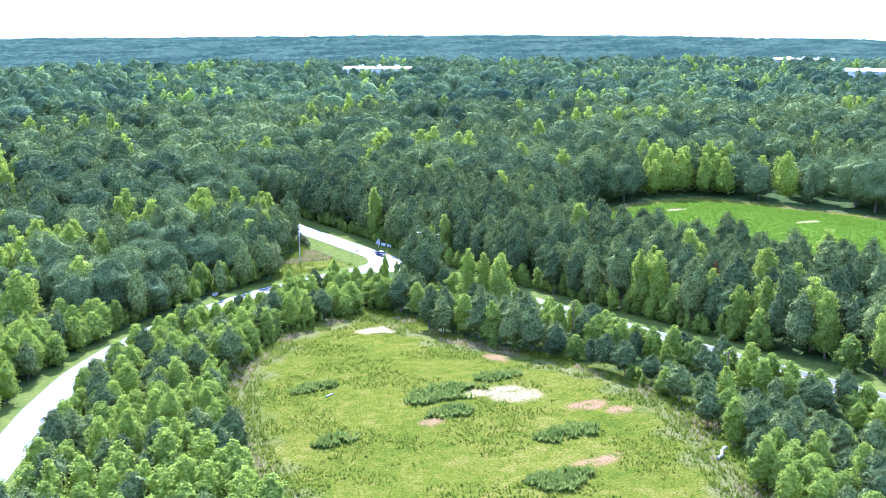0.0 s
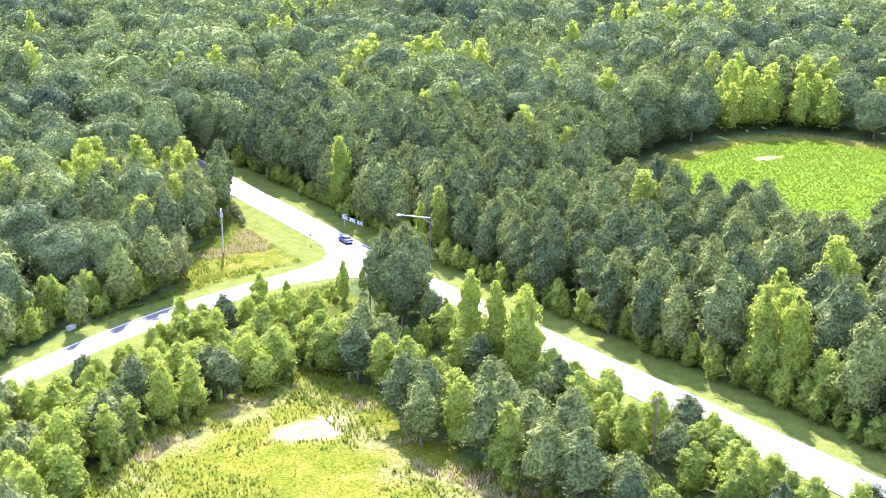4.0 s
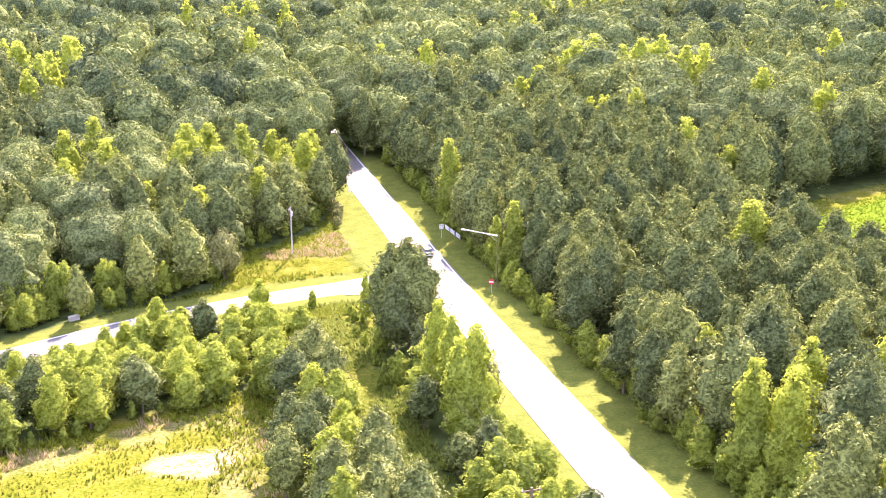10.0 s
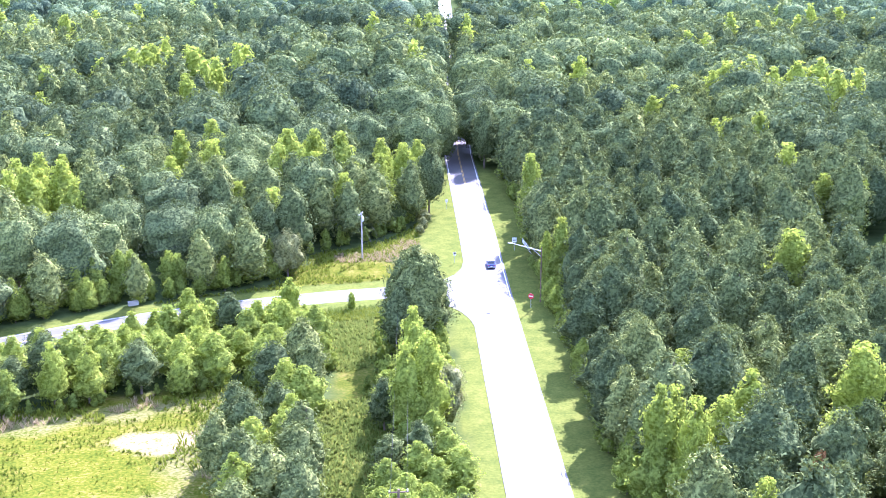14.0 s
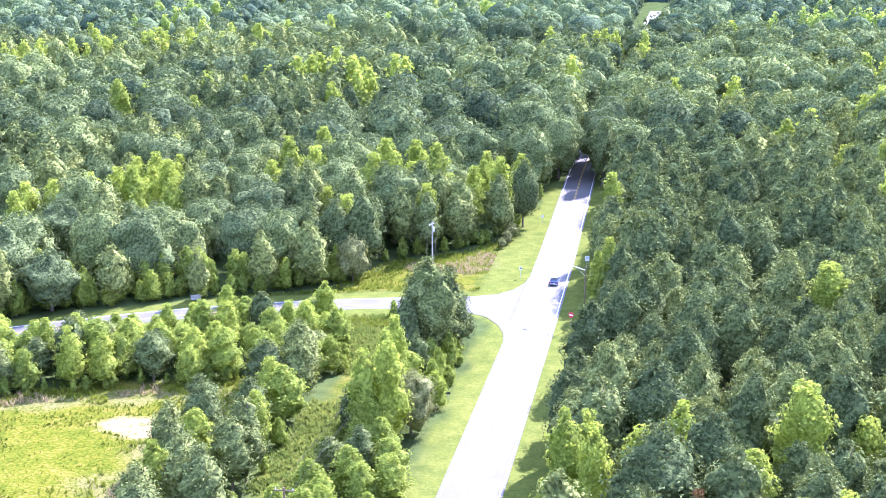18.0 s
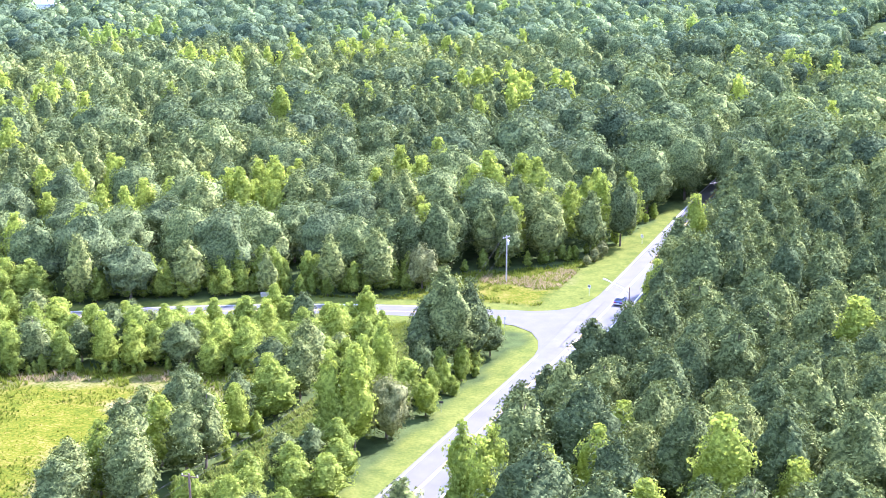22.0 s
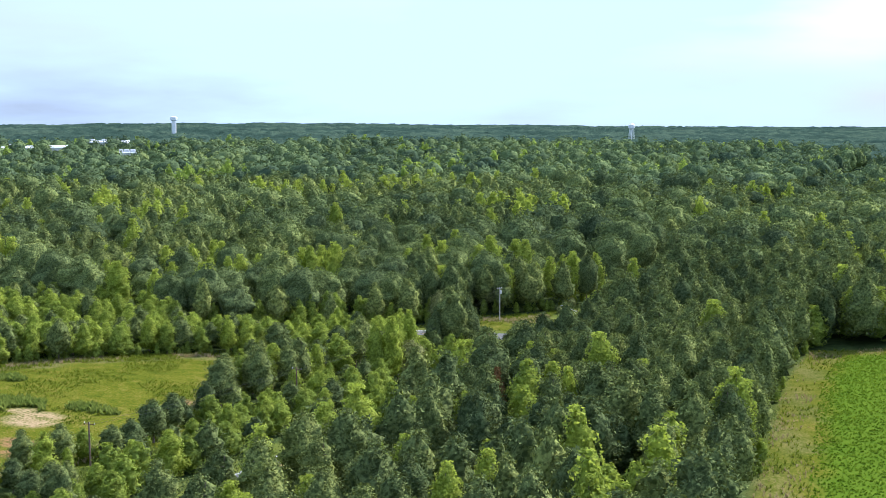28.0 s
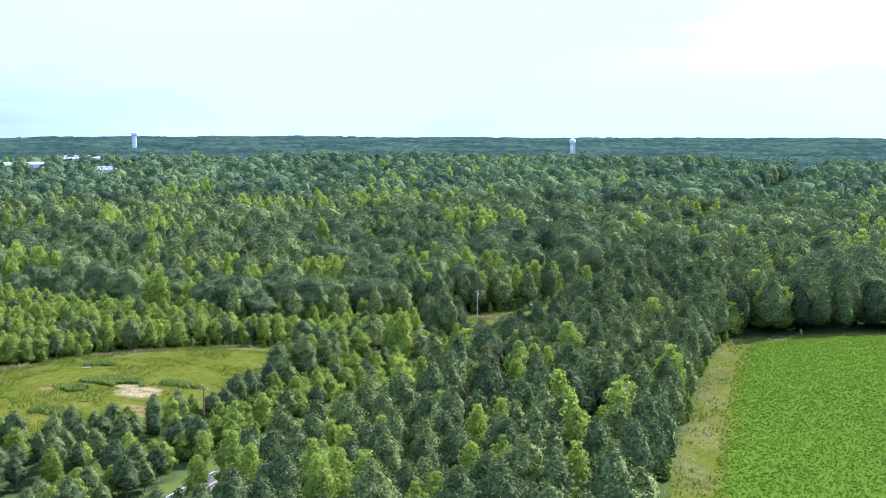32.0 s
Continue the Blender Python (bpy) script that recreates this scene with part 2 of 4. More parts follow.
def line_dist(line, x, y):
    """Distance to a line of points, and on which side of it."""
    x, y = np.asarray(x, float), np.asarray(y, float)
    best, side = np.full(x.shape, 1e9), np.zeros(x.shape)
    for (x1, y1), (x2, y2) in zip(line, line[1:]):
        dx, dy = x2 - x1, y2 - y1
        u = np.clip(((x - x1) * dx + (y - y1) * dy) / (dx * dx + dy * dy), 0, 1)
        d = np.hypot(x - x1 - u * dx, y - y1 - u * dy)
        s = np.sign(dx * (y - y1) - dy * (x - x1))
        side = np.where(d < best, s, side)
        best = np.minimum(best, d)
    return best, side


def edge_dist(poly, x, y):
    d, _ = line_dist(poly + poly[:1], x, y)
    return np.where(inside(poly, x, y), d, -d)
# ---------------------------------------------------------------- ground, one sheet to the horizon


def axis(lo, hi, step, far, grow=1.22):
    inner = list(np.arange(lo, hi + 0.01, step))
    s, up, down = step, [inner[-1]], [inner[0]]
    while up[-1] < far:
        s *= grow
        up.append(up[-1] + s)
    s = step
    while down[-1] > -far:
        s *= grow
        down.append(down[-1] - s)
    return np.array(down[:0:-1] + inner + up[1:])


SANDS = [(-48, -76, 6.0, 4.2), (-56, -146, 5.6, 5.6), (-62.5, -142, 3.4, 2.4), (144, 18.5, 5, 2.4), (156, -38, 6, 1.8), (158, -84, 8, 1.6),
         (178, -112, 7, 3)]
CLAYS = [(-47, -160, 4.5, 2.4), (-44, -165, 3.0, 2.2), (-80, -152, 2.5, 2.0), (-41, -118, 2.0, 4.0), (-66, -186, 5.0, 2.0)]


def spots(x, y, places, jag):
    v = np.zeros_like(x)
    for cx, cy, rx, ry in places:
        q = np.hypot((x - cx) / rx, (y - cy) / ry)
        ang = np.arctan2(y - cy, x - cx)
        q = q + jag * (np.sin(3 * ang + cx) + 0.6 * np.sin(7 * ang + cy))
        v = np.maximum(v, np.clip((1.12 - q) / 0.24, 0, 1))
    return v


def build_ground():
    xs, ys = axis(-170, 215, 1.7, 4700), axis(-262, 120, 1.7, 4700)
    gx, gy = np.meshgrid(xs, ys)
    n, k = gx.shape
    x, y = gx.ravel(), gy.ravel()
    verts = np.stack([x, y, ground_z(x, y)], 1)
    i = np.arange(n * k).reshape(n, k)
    faces = np.stack([i[:-1, :-1], i[:-1, 1:], i[1:, 1:], i[1:, :-1]], -1).reshape(-1, 4)
    me = mesh_of("ground", verts, faces, GROUND)
    me.polygons.foreach_set("use_smooth", np.ones(len(me.polygons), bool))
    wob = 0.9 * np.sin(x * 0.41 + 0.3 * y) + 0.7 * np.sin(y * 0.53 - 0.2 * x)
    d_main = np.abs(x - road_x(y)) - MAIN_HALF
    d_side, side = line_dist(SIDE, x, y)
    d_side = d_side - SIDE_HALF
    lawn = np.clip((10.5 + wob * 0.5 - d_main) / 2.5, 0, 1) * (x > 0) + np.clip((5.5 + wob * 0.5 - d_main) / 1.2, 0, 1) * (x <= 0)
    lawn = np.maximum(lawn, np.clip((6.0 + wob * 0.4 - d_side) / 1.2, 0, 1))
    lawn = lawn * np.clip((118 - y) / 14, 0, 1)
    ec = edge_dist(CLEARING, x, y)
    lawn = np.maximum(lawn, np.clip(ec + 1, 0, 1) * np.clip((12 - d_main) / 3, 0, 1))
    ew, ee = edge_dist(FIELD_W, x, y), edge_dist(FIELD_E, x, y)
    es = edge_dist(STRIP, x, y)
    field = np.maximum(np.clip((ew + 6 + wob) / 2, 0, 1), np.clip((es + 1.5 + wob) / 2, 0, 1) * 0.75)
    field = np.maximum(field, np.clip((ec + 1 + wob) / 2, 0, 1) * (1 - lawn) * 0.9)
    field = np.maximum(field, np.clip(south_of(x, y) / 4, 0, 1))
    lush = np.clip((ee - 10 + wob) / 2.5, 0, 1)
    field = np.maximum(field, np.clip((ee + 1) / 2, 0, 1))
    rim_w = np.clip((ew + 1 + wob) / 2, 0, 1) * np.clip((7.5 - ew + 2 * wob) / 4, 0, 1) * 0.75
    rim_e = np.clip((ee + 1 + wob) / 2, 0, 1) * np.clip((10 - ee + 2 * wob) / 4, 0, 1) * (0.35 + 0.25 * np.sin(0.21 * y + x * 0.4))
    straw = np.clip(np.maximum(rim_w * np.clip(1 - south_of(x, y) / 6, 0, 1), rim_e), 0, 1)
    straw = np.maximum(straw, 0.45 * spots(x, y, [(-18, 23, 9, 3.5), (-12, 30, 4, 5)], 0.3))
    for key, v in (("lawn", lawn), ("field", field), ("lush", lush), ("straw", straw), ("clay", 0.8 * spots(x, y, CLAYS, 0.14)),
                   ("sand", spots(x, y, SANDS, 0.06))):
        a = me.attributes.new(key, "FLOAT", "POINT")
        a.data.foreach_set("value", np.clip(v, 0, 1).astype(np.float32))
    return tagged(new("ground", me), "gently rolling ground with forest floor, mown verges and rough grass", "ground", "", "structure")


build_ground()


def ribbon(name, centre, half, lift, mat, inner=None, label="", thick=0.12):
    """A flat band along a line of points, with sides that go into the ground. inner: band between two offsets instead of +-half."""
    lo, hi = inner if inner else (-half, half)
    v, f = [], []
    for i, (x, y) in enumerate(centre):
        a, b = centre[max(i - 1, 0)], centre[min(i + 1, len(centre) - 1)]
        t = Vector((b[0] - a[0], b[1] - a[1])).normalized()
        nx, ny = -t.y, t.x
        for o in (lo, hi):
            px, py = x + nx * o, y + ny * o
            z = gz(x, y) + lift
            v += [(px, py, z), (px, py, z - thick)]
    for i in range(len(centre) - 1):
        p, q = 4 * i, 4 * i + 4
        f += [(p, q, q + 2, p + 2), (p + 1, q + 1, q, p), (p + 2, q + 2, q + 3, p + 3)]
    me = mesh_of(name, v, f, mat)
    return tagged(new(name, me), label)


def resample(line, step):
    """Smooth curve through the points, in even steps."""
    p = np.array(line, float)
    s = np.r_[0, np.cumsum(np.hypot(*np.diff(p, axis=0).T))]
    u = np.arange(0, s[-1], step)
    x, y = np.interp(u, s, p[:, 0]), np.interp(u, s, p[:, 1])
    k = np.ones(5) / 5
    for _ in range(2):
        x[2:-2], y[2:-2] = np.convolve(x, k, "valid"), np.convolve(y, k, "valid")
    return list(zip(x.tolist(), y.tolist()))


MAIN = [(float(road_x(y)), float(y)) for y in np.arange(-860, 700, 4.0)]
SIDE_FINE = resample(SIDE, 2.0)
tagged(ribbon("road_main", MAIN, MAIN_HALF + 0.35, 0.10, ASPHALT), "two-lane sun-bleached grey asphalt road", "road", "", "structure")
tagged(ribbon("road_side", SIDE_FINE, SIDE_HALF + 0.35, 0.07, ASPHALT), "grey asphalt side road meeting the main road", "road", "", "structure")


def build_flare():
    """The widened mouth of the side road."""
    left = [(-0.3, 19.5), (-0.9, 14.5), (-2.6, 9.5), (-5.5, 5.6), (-10, 3.2), (-16, 1.6)]
    right = [(-0.4, -26), (-1.2, -20), (-2.8, -15), (-5.6, -10.4), (-10, -7.6), (-16, -7.2)]
    v, f = [], []
    for (a, b), (c, d) in zip(left, right):
        v += [(a, b, gz(a, b) + 0.085), (c, d, gz(c, d) + 0.085)]
    n = len(left)
    v += [(2.0, 19.5, gz(2, 19.5) + 0.085), (2.0, -26, gz(2, -26) + 0.085)]
    f = [(2 * i, 2 * i + 1, 2 * i + 3, 2 * i + 2) for i in range(n - 1)] + [(2 * n, 2 * n + 1, 1, 0)]
    return tagged(new("road_mouth", mesh_of("road_mouth", v, f, ASPHALT)), "widened asphalt mouth of the side road", "road", "", "structure")


build_flare()
side_from = [p for p in SIDE_FINE if p[0] < -20]
for o, mat, nm, lab in ((MAIN_HALF - 0.1, LINE_WHITE, "edge_line", "white painted edge line"), (-MAIN_HALF + 0.1, LINE_WHITE, "edge_line", "white painted edge line"),
                        (0.14, LINE_YELLOW, "centre_line", "yellow painted centre line"), (-0.14, LINE_YELLOW, "centre_line", "yellow painted centre line")):
    w = 0.09 if mat is LINE_WHITE else 0.06
    runs = [MAIN] if o <= 0.2 and o > -3 else ([MAIN] if o < 0 else [[p for p in MAIN if p[1] < -22], [p for p in MAIN if p[1] > 20]])
    for run in runs:
        tagged(ribbon(nm, run, 0, 0.115, mat, (o - w, o + w), thick=0.01), lab, "road marking", "", "structure")
    tagged(ribbon(nm, side_from, 0, 0.085, mat, (o - w, o + w), thick=0.01), lab, "road marking", "", "structure")


def lane_marks():
    """White bar and word across the northbound lane, lying on the asphalt."""
    bm = bmesh.new()
    box(bm, (3.3, 0.55, 0.01), (5.6, -17.2, gz(5.6, -17.2) + 0.122))
    tagged(part("stop_bar", bm, LINE_WHITE), "white painted bar across one lane before the junction", "road marking", "", "structure")
    cu = bpy.data.curves.new("lane_word", "FONT")
    cu.body, cu.align_x, cu.align_y, cu.offset = "STOP", "CENTER", "CENTER", 0.012
    ob = bpy.data.objects.new("lane_word", cu)
    me = bpy.data.meshes.new_from_object(ob)
    bpy.data.objects.remove(ob)
    me.materials.clear()
    me.materials.append(LINE_WHITE)
    for v in me.vertices:
        x, y = 5.5 + v.co.x * 0.9, -20.4 + v.co.y * 3.8
        v.co = (x, y, gz(x, y) + 0.126)
    tagged(new("lane_word", me), "white painted word STOP on the asphalt lane", "road marking", "", "structure")


lane_marks()

# ---------------------------------------------------------------- trees
RNG = np.random.default_rng(7)


FORM = {  # crown of a tree 1 high: foot, top, greatest radius, how full low down, how blunt the top; leaf masses: number, size
    "pine": (0.17, 1.0, 0.176, 0.34, 1.62, 38, 0.062),
    "poplar": (0.10, 1.0, 0.162, 0.26, 1.22, 36, 0.062),
    "young": (0.05, 1.0, 0.190, 0.30, 1.40, 30, 0.076),
    "oak": (0.12, 0.98, 0.315, 0.36, 2.00, 46, 0.112)}


def crown_shape(kind, rng):
    """A crown's surface: its outline swollen by leaf masses. Gives a function of height share and angle to places and outward directions."""
    foot, top, wide, belly, blunt, count, size = FORM[kind]
    lean = rng.uniform(-0.02, 0.02, 2)
    wob, ph = rng.uniform(0.04, 0.12, 3), rng.uniform(0, 6.28, 3)

    def rough(u, a):
        low = np.clip(u / belly, 0, 1)
        r = wide * np.where(u < belly, np.sqrt(np.clip(1 - (1 - low) ** 2 * 0.96, 0, 1)),
                            np.clip(1 - (np.clip(u - belly, 0, 1) / (1 - belly)) ** blunt, 0, 1) ** (0.85 if kind != "oak" else 0.62))
        r = r * (1 + sum(w * np.sin((k + 1) * a + p) for k, (w, p) in enumerate(zip(wob, ph))))
        h = foot + (top - foot) * u
        return np.stack([r * np.cos(a) + lean[0] * h, r * np.sin(a) + lean[1] * h, h], -1)

    def outward(u, a):
        e = 0.02
        du = rough(np.clip(u + e, 0, 1), a) - rough(np.clip(u - e, 0, 1), a)
        n = np.cross(np.stack([-np.sin(a), np.cos(a), 0 * a], -1), du)
        return n / (np.linalg.norm(n, axis=-1, keepdims=True) + 1e-9)

    ku = np.clip((np.arange(count) + rng.uniform(0.1, 0.9, count)) / count, 0.03, 1.0) ** 0.92
    ka = np.arange(count) * 2.39996 + rng.uniform(-0.5, 0.5, count)
    ks = size * rng.uniform(0.65, 1.35, count) * np.where(ku > 0.85, 0.72, 1.0)
    kc = rough(ku, ka) - outward(ku, ka) * ks[:, None] * 0.35

    def surface(u, a):
        p, n = rough(u, a), outward(u, a)
        d = np.linalg.norm(p[:, None] - kc[None], axis=2) / ks[None]
        k = np.argmin(d, axis=1)
        swell = np.sqrt(np.clip(1 - d[np.arange(len(u)), k] ** 2, 0, 1)) * ks[k]
        q = p + n * (1.35 * swell - 0.45 * size)[:, None]
        m = q - kc[k]
        m = m / (np.linalg.norm(m, axis=1, keepdims=True) + 1e-9)
        n = n + 0.9 * m
        return q, n / (np.linalg.norm(n, axis=1, keepdims=True) + 1e-9)

    return surface


def crown_arrays(kind, rng, around, rings, leaves, leaf):
    """Vertices and triangles of a crown: a billowing body and small leaf sprays that lie over it and break its outline."""
    surface = crown_shape(kind, rng)
    uu, aa = np.meshgrid(np.linspace(0, 1, rings), np.arange(around) * 2 * math.pi / around, indexing="ij")
    aa = aa + (np.arange(rings) % 2)[:, None] * math.pi / around
    uu = np.clip(uu + rng.uniform(-0.25, 0.25, uu.shape) / rings, 0, 1)
    uu[-1], uu[0] = 1, 0
    body, out = surface(np.clip(uu, 0, 0.97).ravel(), aa.ravel())
    body = body - out * (0.055 if kind == "oak" else 0.030)
    body[-around:] = body[-around:].mean(0)
    i = np.arange(rings * around).reshape(rings, around)
    a, b = i[:-1], i[1:]
    a2, b2 = np.roll(a, -1, 1), np.roll(b, -1, 1)
    V, F = [body], [np.concatenate([np.stack([a, a2, b2], -1).reshape(-1, 3), np.stack([a, b2, b], -1).reshape(-1, 3)])]
    if leaves:
        n = leaves
        u = rng.uniform(0, 1, n) ** (0.85 if kind == "oak" else 1.12)
        p, out = surface(np.clip(u, 0, 0.985), rng.uniform(0, 6.2832, n))
        inward = out
        out = out + rng.normal(size=(n, 3)) * 0.38
        out /= np.linalg.norm(out, axis=1, keepdims=True)
        side = np.cross(out, rng.normal(size=(n, 3)))
        side /= np.linalg.norm(side, axis=1, keepdims=True)
        tip = np.cross(side, out) + out * (0.45 if kind == "pine" else 0.15)
        sz = leaf * rng.uniform(0.6, 1.45, n)[:, None]
        broad, tall = (0.52, 1.25) if kind == "pine" else (0.68, 1.10)
        p = p - inward * rng.uniform(-0.25, 0.8, n)[:, None] ** 2 * 0.06
        V.append(np.stack([p - side * sz * broad, p + side * sz * broad, p + tip * sz * tall], 1).reshape(-1, 3))
        F.append(rings * around + np.arange(3 * n).reshape(-1, 3))
    return np.concatenate(V), np.concatenate(F)


def trunk_bm(kind, rng):
    """Tapered, slightly bent trunk with limbs, in a tree 1 high."""
    bm = bmesh.new()
    top = {"pine": 0.93, "poplar": 0.92, "young": 0.8, "oak": 0.62}[kind]
    r = {"pine": 0.0135, "poplar": 0.014, "young": 0.012, "oak": 0.024}[kind]
    p, k = Vector((0, 0, -0.03)), 4
    pts = [p + Vector((rng.uniform(-0.008, 0.008) * i, rng.uniform(-0.008, 0.008) * i, (top + 0.03) * i / k)) for i in range(k + 1)]
    for i in range(k):
        tube(bm, pts[i], pts[i + 1], r * (1 - 0.8 * i / k), r * (1 - 0.8 * (i + 1) / k), 6)
    for i in range(7):
        h = rng.uniform(0.35, 0.85)
        j = min(int(h / top * k), k - 1)
        a = rng.uniform(0, 6.28)
        ln = {"pine": 0.11, "poplar": 0.10, "young": 0.12, "oak": 0.24}[kind] * (1.1 - 0.6 * h)
        q = pts[j].lerp(pts[j + 1], 0.5)
        tube(bm, q, q + Vector((math.cos(a) * ln, math.sin(a) * ln, ln * 0.45)), r * 0.35, r * 0.1, 4)
    return bm


PROTO = {}
SPEC = {"pine": (14, 12, 2900, 0.0128), "poplar": (14, 12, 2500, 0.0140), "oak": (20, 12, 3800, 0.0150), "young": (14, 10, 2000, 0.0190)}
VARIANTS = {"pine": 6, "poplar": 5, "oak": 6, "young": 4}
for kind, spec in SPEC.items():
    for i in range(VARIANTS[kind]):
        rng = np.random.default_rng(100 + 17 * i + len(kind))
        v, f = crown_arrays(kind, rng, *spec)
        crown = mesh_of(kind + "_crown", v, f, LEAF_MAT[kind])
        crown.polygons.foreach_set("use_smooth", np.ones(len(crown.polygons), bool))
        bm = trunk_bm(kind, rng)
        tm = bpy.data.meshes.new(kind + "_trunk")
        bm.to_mesh(tm)
        bm.free()
        tm.materials.append(BARK)
        PROTO.setdefault(kind, []).append((crown, tm))

NAMES = {"pine": ("pine_tree", "tall loblolly pine with dark green tufted crown", "tree"),
         "poplar": ("poplar_tree", "tall pointed tulip poplar with bright yellow-green leaves", "tree"),
         "oak": ("oak_tree", "broad domed hardwood tree with dull green leaves", "tree"),
         "young": ("young_tree", "young leafy hardwood tree with fresh green leaves", "tree"),
         "grey": ("grey_green_tree", "rounded tree with pale grey-green leaves", "tree"),
         "shrub": ("shrub", "low leafy shrub at the edge of the woods", "shrub"),
         "dead": ("dying_tree", "dying tree with dry red-brown leaves", "tree")}


def tree(kind, x, y, h, spread=1.0, group="", label=""):
    """One tree as a thing: trunk and crown under an empty at its foot."""
    shape = {"grey": "oak", "dead": "young", "shrub": "young"}.get(kind, kind)
    crown, trunk = PROTO[shape][int(RNG.integers(len(PROTO[shape])))]
    nm, lab, cat = NAMES[kind]
    top = thing(nm, (x, y, gz(x, y) - 0.05), label or lab, cat, group, float(RNG.uniform(0, 360)))
    for part_name, me in (("trunk", trunk), ("crown", crown)):
        ob = new(part_name, me)
        ob.parent = top
        ob.scale = (h * spread, h * spread, h)
        if part_name == "crown" and kind in ("grey", "dead"):
            ob.material_slots[0].link = "OBJECT"
            ob.material_slots[0].material = LEAF_MAT["grey"] if kind == "grey" else DEAD_MAT
    return top
# ---------------------------------------------------------------- where the woods stand


def open_ground(x, y):
    """True where no tree grows: roads with their verges, fields, clearing, cable strip."""
    d_main = np.abs(x - road_x(y)) - MAIN_HALF
    d_side, side_of = line_dist(SIDE, x, y)
    east = np.where(y < 108, 6.3, np.where(y < 410, 0.6, 8.0))
    west = np.where(y < -14, 5.0, np.where(y < 60, 8.0, np.where(y < 95, 5.0, np.where(y < 410, 0.6, 8.0))))
    return ((x >= road_x(y)) & (d_main < east)) | ((x < road_x(y)) & (d_main < west)) | (d_side < SIDE_HALF + np.where((side_of < 0) & (x > -85), 4.2, np.where(x > -85, 9.5, 4.2))) | (south_of(x, y) > 0) | \
        (edge_dist(FIELD_W, x, y) > -1.5) | (edge_dist(FIELD_E, x, y) > -1.0) | (edge_dist(CLEARING, x, y) > 0) | (edge_dist(STRIP, x, y) > -0.5)


def patch(x, y, seed):
    """Slow variation from place to place, about -1 to 1."""
    return 0.6 * math.sin(x / 23 + seed + 1.7 * math.sin(y / 37 + seed)) + 0.5 * math.sin(y / 19 - 2 * seed + 1.3 * math.sin(x / 41))


def zone(x, y, north_of_side):
    """Mix of trees at a place: shares of pine, poplar, oak, young; spacing; height."""
    p, q = patch(x, y, 0.7), patch(x * 0.8, y * 0.8, 3.1)
    if x > road_x(y):
        if y < 62 and x < 100:
            if y < -86:
                return (0.70, 0.24, 0.0, 0.06), 5.6, 17 if y > -135 else 15.5
            return (0.94, 0.04, 0.0, 0.02), 5.6, (15.8 if x < 45 else 17.0) if y < -5 else 18.0
        if y < 112 and x < 90:
            return (0.86, 0.06, 0.06, 0.02), 6.0, 19
        if p > 0.55:
            return (0.86, 0.06, 0.05, 0.03), 6.6, 19
        if q > 0.75:
            return (0.15, 0.65, 0.10, 0.10), 7.0, 20
        return (0.11, 0.022, 0.86, 0.008), 8.2, 20
    if not north_of_side or y < -30:
        if x > -17:
            return (0.30, 0.22, 0.0, 0.48), 4.0, 8.0
        if y > -52 and x > -90:
            return (0.12, 0.42, 0.0, 0.46), 3.8, 8.5
        if x > -42:
            return (0.80, 0.08, 0.0, 0.12), 4.6, 11.5 if y > -120 else 8.0
        return (0.22, 0.40, 0.0, 0.38), 3.9, 9.6
    if y < 95 and x > -50:
        if y < 56:
            return (0.86, 0.06, 0.06, 0.02), 6.0, 16.5
        if y < 84:
            return (0.24, 0.68, 0.06, 0.02), 6.0, 18.5
        return (0.10, 0.06, 0.82, 0.02), 7.4, 18.5
    if y < 95 and x > -105:
        if y < 30:
            return (0.10, 0.06, 0.82, 0.02), 6.4, 15
        if y < 52:
            return (0.60, 0.30, 0.08, 0.02), 6.2, 17
        if y < 80:
            return (0.36, 0.56, 0.06, 0.02), 6.2, 18
        return (0.10, 0.06, 0.82, 0.02), 7.6, 18.5
    if x > -150 and y < 40:
        return (0.08, 0.50, 0.36, 0.06), 7.2, 16
    if x < -80 and y < 360:
        if p > 0.1:
            return (0.88, 0.05, 0.04, 0.03), 6.4, 17.5
        if q > 0.5:
            return (0.15, 0.70, 0.10, 0.05), 7.0, 19
        return (0.15, 0.10, 0.70, 0.05), 7.6, 18
    if p > 0.65:
        return (0.80, 0.10, 0.06, 0.04), 6.8, 19
    if q > 0.8:
        return (0.20, 0.60, 0.15, 0.05), 7.4, 20
    return (0.10, 0.020, 0.87, 0.01), 8.2, 20


